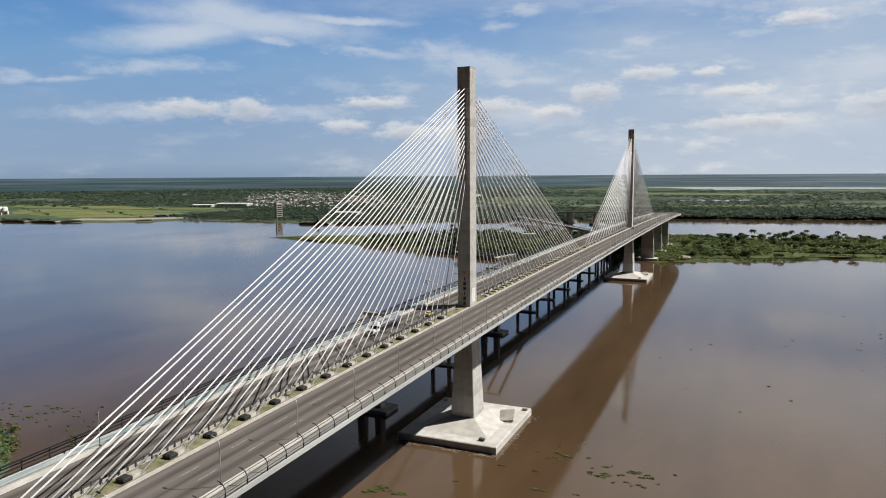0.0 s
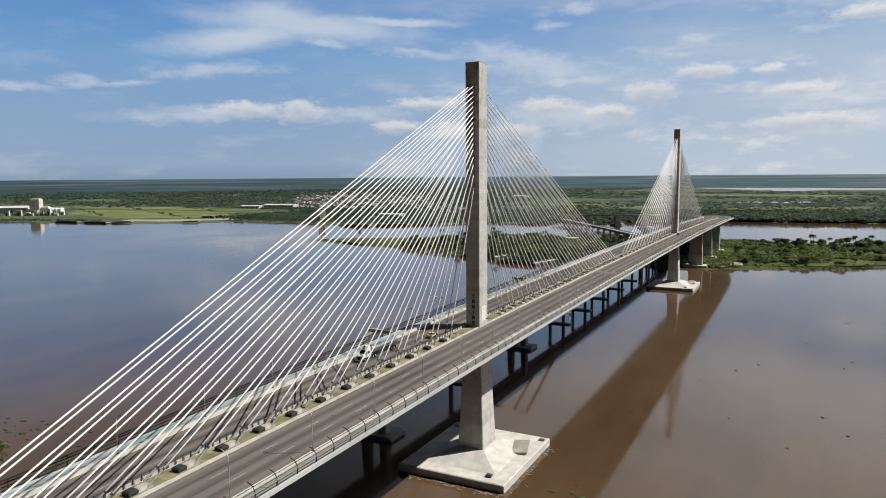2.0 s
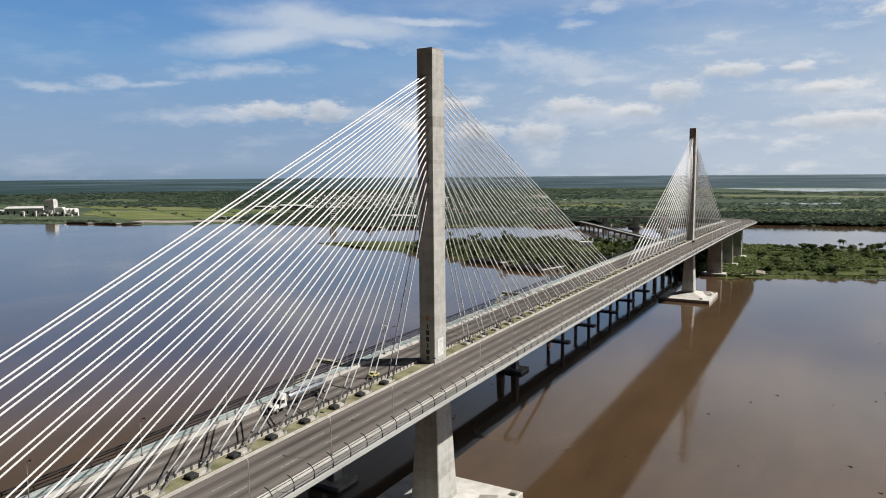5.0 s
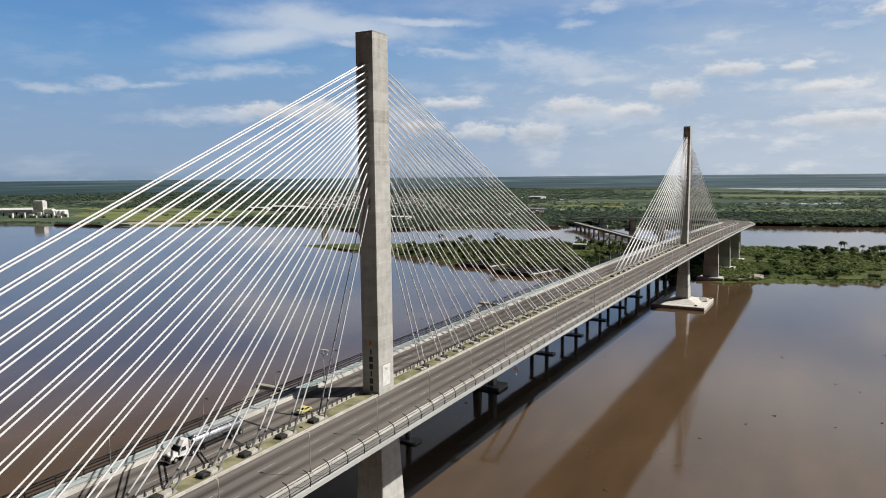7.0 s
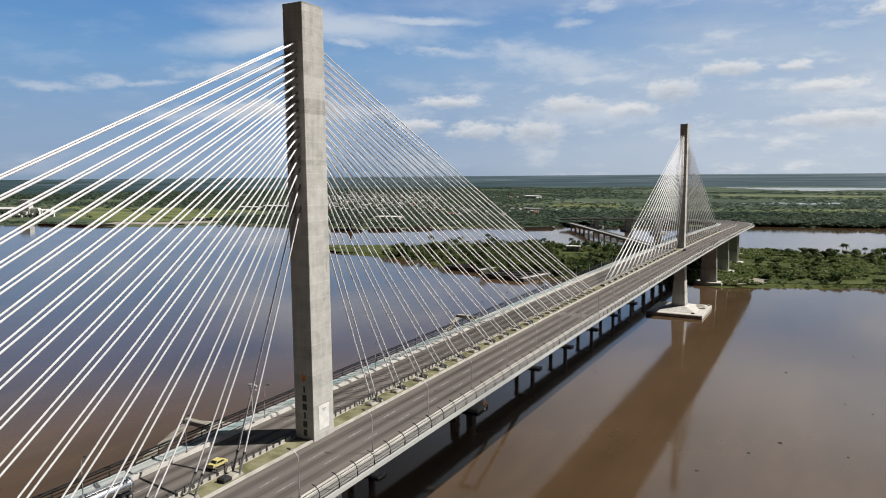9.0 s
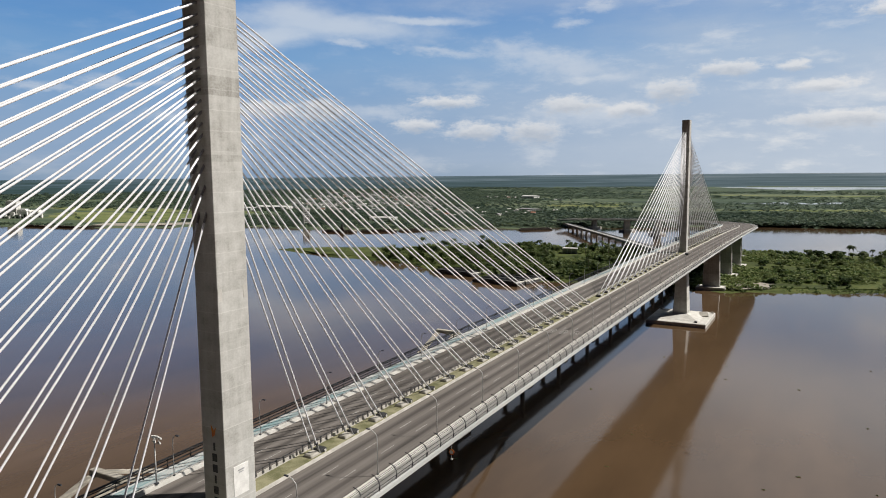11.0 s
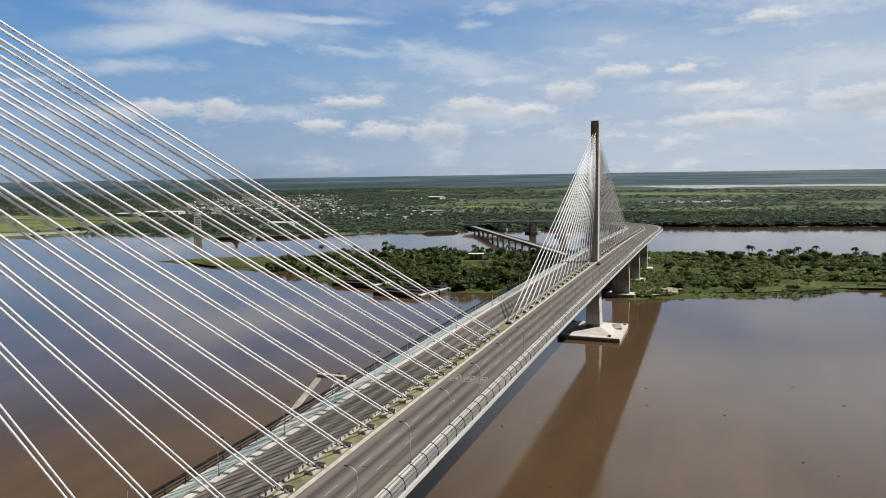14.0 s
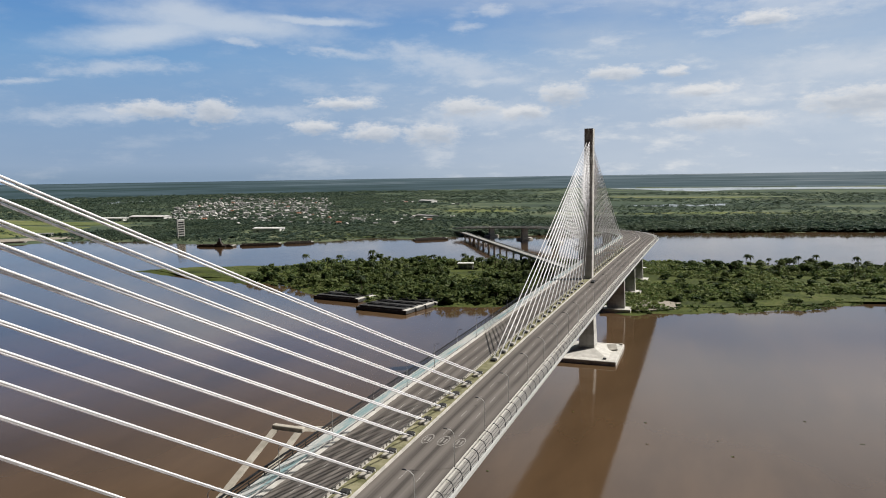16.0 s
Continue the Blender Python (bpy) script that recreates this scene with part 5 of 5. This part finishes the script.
for i in range(6):
    bm = bmesh.new()
    x0 = 34 + 9.5 * (i % 3)
    y0 = -8 + 10 * (i // 3)
    ring = lambda r, z: [(x0 + r * math.cos(2 * math.pi * j / 16), y0 + r * math.sin(2 * math.pi * j / 16), z) for j in range(16)]
    frustum(bm, [ring(4.5, -1), ring(4.5, 15), ring(1.0, 17.5), ring(0.8, 18.2)])
    part("silo", bm, WHITE, works, smooth=False)

g = np.random.default_rng(21)
for i in range(16):
    x0, y0 = -62 + 8.2 * i + g.uniform(-2, 2), g.uniform(-34, -14)
    w, h = g.uniform(2.5, 5.5), g.uniform(4, 10) if i % 4 else g.uniform(11, 16)
    bm = bmesh.new()
    box(bm, (x0 - w, y0 - 3, -1), (x0 + w, y0 + 3, h))
    box(bm, (x0 - w - 0.4, y0 - 3.4, h), (x0 + w + 0.4, y0 + 3.4, h + 0.5))
    shop = part("workshop", bm, (WHITE, PLASTER, ROOF_PALE)[i % 3], works)
    bm = bmesh.new()
    box(bm, (x0 - w * 0.6, y0 - 3.15, 1), (x0 + w * 0.3, y0 - 2.9, h * 0.6))
    part("opening", bm, GLASS, shop)

tower = thing("concrete_tower", "tall open concrete tower with rows of dark openings", "tower", at=pose(-768, 920, 1.2, 0, 0, -38))
bm = bmesh.new()
for x0, w in ((-5.6, 1.9), (-1.0, 2.0), (3.7, 1.9)):
    for y0 in (-5.6, 4.6):
        box(bm, (x0, y0, -1), (x0 + w, y0 + 1, 29.998))
part("column_frame", bm, WHITE, tower)
for i in range(7):
    bm = bmesh.new()
    z = 4.6 + 4.0 * i
    box(bm, (-5.7, -5.7, z), (5.7, 5.7, z + (1.6 if i < 6 else 3.0)))
    part("floor_slab", bm, WHITE, tower)
# a dark box stands in for the shade behind the openings
bm = bmesh.new()
box(bm, (-4.5, -4.4, -1), (4.5, 4.5, 29))
part("shade_box", bm, BLACKBOX, tower, "dark box in place of the shaded interior")
bm = bmesh.new()
box(bm, (-5.65, -4.5, 0), (-5.2, 4.5, 30))
part("side_wall", bm, PLASTER, tower)

# the bare building on the island, and its slab
ruin = thing("shore_building", "pale open concrete building on a slab among the trees", "building", at=pose(-178, 684, 1.3, 0, 0, 12))
bm = bmesh.new()
box(bm, (-13, -8, -0.6), (13, 8, 0.5))
part("slab", bm, PALE, ruin)
for x0 in (-8, -3, 2, 7):
    bm = bmesh.new()
    box(bm, (x0, -4, 0.504), (x0 + 0.8, -3.2, 6))
    part("column", bm, WHITE, ruin)
bm = bmesh.new()
box(bm, (-8.5, -4.5, 6.004), (8.5, 4, 6.8))
part("roof_slab", bm, WHITE, ruin)
bm = bmesh.new()
box(bm, (-8, 3, 0.504), (8, 3.6, 6))
part("back_wall", bm, PLASTER, ruin)


# ---- barges ----
def barge(x, y, turn, length, width, h, hull, load, group, label):
    t = thing("barge", label, "barge", group, pose(x, y, 0, 0, 0, turn))
    L, W = length / 2, width / 2
    bm = frustum(bmesh.new(), [rect(L - 2, W - 0.3, -1.2), rect(L, W, 0.4), rect(L, W, h)])
    part("hull", bm, hull, t)
    bm = bmesh.new()
    for lo, hi in (((-L + 3, -W + 0.9), (L - 4.4, -W + 1.4)), ((-L + 3, W - 1.4), (L - 4.4, W - 0.9)), ((-L + 2.6, -W + 0.9), (-L + 3, W - 0.9)), ((L - 4.4, -W + 0.9), (L - 4, W - 0.9))):
        box(bm, (*lo, h - 0.1), (*hi, h + 1.3))
    part("coaming", bm, hull, t)
    bm = bmesh.new()
    n = 14
    rows = [[bm.verts.new((-L + 3.02 + (2 * L - 7.44) * i / n, -W + 1.42 + (2 * W - 2.84) * j / 4, h + 0.35 + 0.45 * math.sin(math.pi * j / 4) + 0.25 * noise.noise((i * 0.7, j * 0.9, x)))) for j in range(5)] for i in range(n + 1)]
    for a, b in zip(rows, rows[1:]):
        for j in range(4):
            bm.faces.new((a[j], b[j], b[j + 1], a[j + 1]))
    part("load", bm, load, t)
    bm = bmesh.new()
    box(bm, (L - 3.6, -W + 0.2, h + 0.004), (L - 0.2, W - 0.2, h + 0.5))
    part("end_deck", bm, PALE, t, "pale painted end deck")


for i in range(4):
    barge(-166 + 3.0 * i, 461 + 12.4 * i, -9, 46, 11.8, 2.6, BLACKBOX, COAL, "barges moored at the island", "dark flat barge heaped with black cargo, moored")
for i in range(2):
    barge(-223 + 4 * i, 493 + 12.4 * i, -8, 46, 11.8, 2.6, BLACKBOX, COAL, "barges moored at the island", "dark flat barge heaped with black cargo, moored")
for x, y, a, l in ((-627, 838, 10, 58), (-570, 868, 33, 60), (-528, 906, 38, 44), (-348, 1000, 40, 54), (-1238, 700, 6, 62), (-1165, 712, 6, 60), (-1118, 733, 40, 40), (-1000, 800, 40, 34)):
    barge(x + 6, y - 9, a, l, 12, 2.2, RUST, EARTH, "barges along the far bank", "dark rusty flat barge lying along the bank")
tug = thing("pusher_tug", "small dark red workboat with a wheelhouse at the bank", "boat", at=pose(-612, 826, 0, 0, 0, 12))
bm = frustum(bmesh.new(), [[(-11, -3, -1), (9, -3, -1), (12, 0, -1), (9, 3, -1), (-11, 3, -1)], [(-11, -3.6, 2.4), (9, -3.6, 2.6), (13, 0, 3.2), (9, 3.6, 2.6), (-11, 3.6, 2.4)]])
part("hull", bm, RUST, tug)
for x0, x1, w, z0, z1 in ((-7, 4, 2.4, 2.3, 5.2), (-4, 2, 2.0, 5.204, 8.0), (-2, 1, 1.4, 8.004, 13.0)):
    bm = bmesh.new()
    box(bm, (x0, -w, z0), (x1, w, z1))
    part("wheelhouse", bm, BLACKBOX if z1 > 9 else RUST, tug)


# ---- the older, lower bridge beside it ----
def old_line(s):
    if s < 548:
        return -41.0, s, 0.0
    a = min((s - 548) / 150.0, radians(30.3))
    rest = max(0, s - 548 - 150 * radians(30.3))
    return -41 + 150 * (math.cos(a) - 1) - rest * math.sin(a), 548 + 150 * math.sin(a) + rest * math.cos(a), a


old = thing("old_bridge", "weathered low concrete bridge with angled concrete towers", "bridge")
bm = bmesh.new()
rows = []
for s in stations(-620, 1116, 12):
    x, y, a = old_line(s)
    z = 17.0 if s < 560 else 17.0 - 0.0165 * (s - 560)
    rows.append([bm.verts.new((x + u * math.cos(a), y + u * math.sin(a), z + h)) for u, h in ((-5.2, 0), (-5.2, 1.0), (-4.8, 1.0), (-4.8, 0.1), (4.8, 0.1), (4.8, 1.0), (5.2, 1.0), (5.2, 0), (3.6, -2.2), (-3.6, -2.2))])
for a, b in zip(rows, rows[1:]):
    for i in range(10):
        bm.faces.new((a[i], a[(i + 1) % 10], b[(i + 1) % 10], b[i]))
bm.faces.new(list(reversed(rows[0])))
bm.faces.new(rows[-1])
bmesh.ops.recalc_face_normals(bm, faces=bm.faces)
part("deck", bm, WALK, old)
for y in (7.0, 145.0):
    for x in (-44.8, -37.6):
        for e in (-1, 1):
            w = 0.85
            sec = lambda dy, h, z: [(x - w, y + e * dy - h, z), (x + w, y + e * dy - h, z), (x + w, y + e * dy + h, z), (x - w, y + e * dy + h, z)]
            bm = frustum(bmesh.new(), [sec(46, 1.3, 18.0), sec(24, 1.0, 27.6), sec(0.9, 0.8, 36.2)])
            part("tower_leg", bm, OLD, old, "sloping concrete leg")
    bm = bmesh.new()
    box(bm, (-45.9, y - 0.8, 36.0), (-36.5, y + 0.8, 37.2))
    bmesh.ops.bevel(bm, geom=bm.edges[:], offset=0.12, segments=1, affect="EDGES")
    part("cross_beam", bm, OLD, old)
    bm = frustum(bmesh.new(), [rect(9.2, 5.0, -2, 0.3, -41.2, y - 4), rect(9.2, 5.0, 1.4, 0.3, -41.2, y - 4)])
    part("pile_cap", bm, OLD, old)
    for x in (-45.0, -37.4):
        bm = frustum(bmesh.new(), [rect(1.5, 2.1, 1.404, 0.2, x, y - 4), rect(1.2, 1.7, 15.0, 0.2, x, y - 4)])
        part("tower_pier", bm, OLD, old)
for s in [-560 + 47 * i for i in range(9)] + [-80, -130] + [70] + [206 + 47.5 * i for i in range(5)] + [436 + 32 * i for i in range(21)]:
    x, y, a = old_line(s)
    z = 17.0 if s < 560 else 17.0 - 0.0165 * (s - 560)
    if 110 < s < 180 or -30 < s < 44:
        continue
    for u in (-4.2, 4.2):
        bm = tube(bmesh.new(), (x + u * math.cos(a), y + u * math.sin(a), -2), (x + u * math.cos(a), y + u * math.sin(a), z - 3.4), 1.05, 1.05, 10)
        part("pier_column", bm, OLD, old)
    if s < 430:
        bm = frustum(bmesh.new(), [rect(8.4, 2.4, -2, 0.3, x, y), rect(8.4, 2.2, 0.75, 0.3, x, y)])
        part("pile_cap", bm, OLD, old)
    bm = bmesh.new()
    box(bm, (-5.5, -1.1, z - 3.404), (5.5, 1.1, z - 2.204), pose(x, y, 0, 0, 0, math.degrees(a)))
    part("pier_cap", bm, OLD, old)


# ---- vehicles ----
def wheel(parent, x, y, r, w):
    bm = bmesh.new()
    tube(bm, (x - w / 2, y, r), (x + w / 2, y, r), r, r, 14)
    bmesh.ops.bevel(bm, geom=[e for e in bm.edges if e.calc_length() < r * 0.6], offset=0.03, segments=1, affect="EDGES")
    t = part("tyre", bm, RUBBER, parent)
    bm = bmesh.new()
    s = 1 if x > 0 else -1
    tube(bm, (x + s * (w / 2 + 0.004), y, r), (x + s * (w / 2 + 0.03), y, r), r * 0.55, r * 0.5, 12)
    part("rim", bm, GALV, t)


def car(m, paint, label):
    t = thing("car", label, "car", "", m)
    prof = [(-2.1, 0.35), (-2.15, 0.75), (-1.9, 0.95), (-1.25, 1.0), (-0.65, 1.42), (0.75, 1.45), (1.5, 1.0), (2.1, 0.9), (2.15, 0.4)]
    bm = frustum(bmesh.new(), [[(x, y, z) for y, z in prof] for x in (-0.85, 0.85)])
    bmesh.ops.recalc_face_normals(bm, faces=bm.faces)
    bmesh.ops.bevel(bm, geom=bm.edges[:], offset=0.06, segments=2, affect="EDGES")
    part("body", bm, paint, t)
    for s in (-1, 1):
        bm = frustum(bmesh.new(), [[(s * 0.853, y, z) for y, z in ((-1.15, 1.0), (-0.6, 1.34), (0.7, 1.36), (1.3, 1.0))], [(s * 0.862, y, z) for y, z in ((-1.15, 1.0), (-0.6, 1.34), (0.7, 1.36), (1.3, 1.0))]])
        bmesh.ops.recalc_face_normals(bm, faces=bm.faces)
        part("side_window", bm, GLASS, t)
        bm = bmesh.new()
        box(bm, (s * 0.62 - 0.16, -2.2, 0.66), (s * 0.62 + 0.16, -2.1, 0.82))
        part("headlight", bm, WHITE, t)
    bm = frustum(bmesh.new(), [[(-0.72, -1.2, 1.035), (0.72, -1.2, 1.035), (0.66, -0.72, 1.375), (-0.66, -0.72, 1.375)], [(-0.72, -1.23, 1.055), (0.72, -1.23, 1.055), (0.66, -0.75, 1.395), (-0.66, -0.75, 1.395)]])
    bmesh.ops.recalc_face_normals(bm, faces=bm.faces)
    part("windscreen", bm, GLASS, t)
    for x in (-0.78, 0.78):
        for y in (-1.3, 1.35):
            wheel(t, x, y, 0.32, 0.22)


zt = level(-20) + 0.06
car(pose(-5.9, -19.6, zt) @ Matrix.Diagonal((0.9, 0.84, 0.95, 1)), TAXI, "small yellow taxi on the grey carriageway")
car(pose(4.9, 365.0, level(365) + 0.06, 0, 0, 180), DARKCAR, "small dark car on the grey carriageway")

zt = level(-44) + 0.06
lorry = thing("tanker_lorry", "white articulated lorry with a long polished tank trailer", "lorry", at=pose(-10.1, -43.2, zt))
prof = [(-8.3, 0.55), (-8.35, 1.05), (-8.1, 1.5), (-6.5, 1.75), (-6.5, 0.8), (-7.9, 0.55)]
bm = frustum(bmesh.new(), [[(x, y, z) for y, z in prof] for x in (-0.95, 0.95)])
bmesh.ops.recalc_face_normals(bm, faces=bm.faces)
bmesh.ops.bevel(bm, geom=bm.edges[:], offset=0.08, segments=2, affect="EDGES")
part("bonnet", bm, WHITE, lorry)
prof = [(-6.49, 0.8), (-6.45, 1.75), (-5.95, 2.65), (-4.4, 2.7), (-4.3, 0.8)]
bm = frustum(bmesh.new(), [[(x, y, z) for y, z in prof] for x in (-1.12, 1.12)])
bmesh.ops.recalc_face_normals(bm, faces=bm.faces)
bmesh.ops.bevel(bm, geom=bm.edges[:], offset=0.07, segments=2, affect="EDGES")
cab = part("cab", bm, WHITE, lorry)
bm = frustum(bmesh.new(), [[(-1.0, -6.46, 1.82), (1.0, -6.46, 1.82), (0.95, -6.02, 2.58), (-0.95, -6.02, 2.58)], [(-1.0, -6.54, 1.86), (1.0, -6.54, 1.86), (0.95, -6.1, 2.62), (-0.95, -6.1, 2.62)]])
bmesh.ops.recalc_face_normals(bm, faces=bm.faces)
part("windscreen", bm, GLASS, cab)
for e in (-1, 1):
    bm = bmesh.new()
    box(bm, (e * 1.13 - 0.012, -5.95, 1.75), (e * 1.13 + 0.012, -5.0, 2.45))
    part("side_window", bm, GLASS, cab)
    bm = tube(bmesh.new(), (e * 1.0, -4.2, 0.9), (e * 1.0, -4.2, 3.5), 0.09, 0.09, 8)
    part("exhaust_stack", bm, CHROME, cab)
    bm = bmesh.new()
    box(bm, (e * 1.32 - 0.06, -6.35, 1.7), (e * 1.32 + 0.06, -6.2, 2.3))
    part("mirror", bm, CHROME, cab)
    bm = tube(bmesh.new(), (e * 1.0, -5.9, 0.75), (e * 1.0, -4.5, 0.75), 0.3, 0.3, 12)
    part("fuel_tank", bm, CHROME, lorry)
    bm = bmesh.new()
    box(bm, (e * 0.72 - 0.17, -8.38, 1.08), (e * 0.72 + 0.17, -8.26, 1.3))
    part("headlight", bm, GLASS, lorry)
    bm = pipe(bmesh.new(), [(e * 1.0, -7.95, 0.75), (e * 1.02, -7.6, 1.15), (e * 1.02, -7.1, 1.2), (e * 1.0, -6.6, 0.9)], 0.16, 6)
    part("mudguard", bm, WHITE, lorry)
bm = frustum(bmesh.new(), [[(-1.05, -6.0, 2.7), (1.05, -6.0, 2.7), (1.08, -4.4, 2.75), (-1.08, -4.4, 2.75)], [(-0.85, -5.1, 3.45), (0.85, -5.1, 3.45), (0.95, -4.4, 3.6), (-0.95, -4.4, 3.6)]])
bmesh.ops.recalc_face_normals(bm, faces=bm.faces)
part("roof_fairing", bm, WHITE, cab)
bm = bmesh.new()
box(bm, (-0.5, -8.42, 0.62), (0.5, -8.3, 1.42))
part("grille", bm, RUBBER, lorry, "black radiator grille")
bm = bmesh.new()
box(bm, (-1.1, -8.55, 0.35), (1.1, -8.3, 0.62))
part("bumper", bm, CHROME, lorry)
bm = bmesh.new()
box(bm, (-0.5, -8.1, 0.5), (0.5, 9.0, 0.9))
part("chassis", bm, STEEL, lorry)
bm = bmesh.new()
ring = lambda r, y: [(1.08 * r * math.cos(2 * math.pi * j / 24), y, 2.2 + r * math.sin(2 * math.pi * j / 24)) for j in range(24)]
frustum(bm, [ring(0.7, -3.6), ring(1.05, -3.3), ring(1.1, -2.9), ring(1.1, 8.8), ring(1.05, 9.15), ring(0.7, 9.4)])
bmesh.ops.recalc_face_normals(bm, faces=bm.faces)
tank = part("tank", bm, CHROME, lorry, "polished steel tank", True)
for y in (-2.6, 0.2, 3.0, 5.8, 8.6):
    bm = frustum(bmesh.new(), [ring(1.13, y - 0.05), ring(1.13, y + 0.05)])
    bmesh.ops.recalc_face_normals(bm, faces=bm.faces)
    part("tank_band", bm, GALV, tank)
bm = bmesh.new()
box(bm, (-0.35, -2.4, 3.27), (0.35, 8.6, 3.38))
part("tank_walkway", bm, GALV, tank)
for e in (-1, 1):
    bm = bmesh.new()
    box(bm, (e * 0.85 - 0.12, -0.6, 0.12), (e * 0.85 + 0.12, -0.35, 1.2))
    part("landing_leg", bm, STEEL, lorry)
    bm = bmesh.new()
    box(bm, (e * 1.0 - 0.2, 5.4, 1.02), (e * 1.0 + 0.2, 9.1, 1.1))
    part("mudguard", bm, STEEL, lorry)
for y in (-7.3, -3.4, -2.2, 6.0, 7.2, 8.4):
    for x in (-1.02, 1.02):
        wheel(lorry, x, y, 0.5, 0.32)

# ---- foam where the current meets the near footing ----
g = np.random.default_rng(5)
foam = []
for i in range(260):
    t = g.uniform(0, 1)
    far_off = abs(g.normal(0, 0.9)) * (0.6 + 1.2 * abs(math.sin(9 * t)))
    if i % 5:
        x, y = -17.8 + 35.6 * t, -20.5 - far_off
    else:
        x, y = 18.0 + far_off, -20.3 + 40 * t
    v = crown(g, 5, 2, 0.5, 0.15) * np.array([g.uniform(0.5, 1.6), g.uniform(0.15, 0.4), 0.05]) + np.array([x, y, 0.03])
    foam.append(v)
tagged(new("foam", quads_mesh("foam", np.concatenate(foam), FOAM)), "thin streaks of pale foam along the footing", "foam", kind="stuff")

# ---- floating weed on the river ----
bm_v = []
g = np.random.default_rng(11)
for cx, cy, n, sp in ((60, -21, 26, 7), (36, -13, 14, 5), (-3, -58, 8, 4), (-151, -50, 40, 14), (-120, -60, 20, 10), (48, -40, 10, 12), (95, 150, 10, 60), (150, 250, 14, 90), (60, 260, 8, 60), (110, 60, 8, 50), (-160, 120, 8, 80)):
    for i in range(n):
        x, y, r = cx + g.normal(0, sp), cy + g.normal(0, sp * 0.5), g.uniform(0.25, 1.0) * (2.0 if g.uniform() < 0.15 else 1.0) if sp < 20 else g.uniform(0.3, 0.7)
        v = crown(g, 9, 3, 0.4, 0.2) * np.array([r * 2.2, r, 0.35]) + np.array([x, y, 0.12])
        bm_v.append(v)
tagged(new("floating_weed", quads_mesh("floating_weed", np.concatenate(bm_v), REED)), "small green rafts of floating weed on the river", "water weed", kind="stuff")
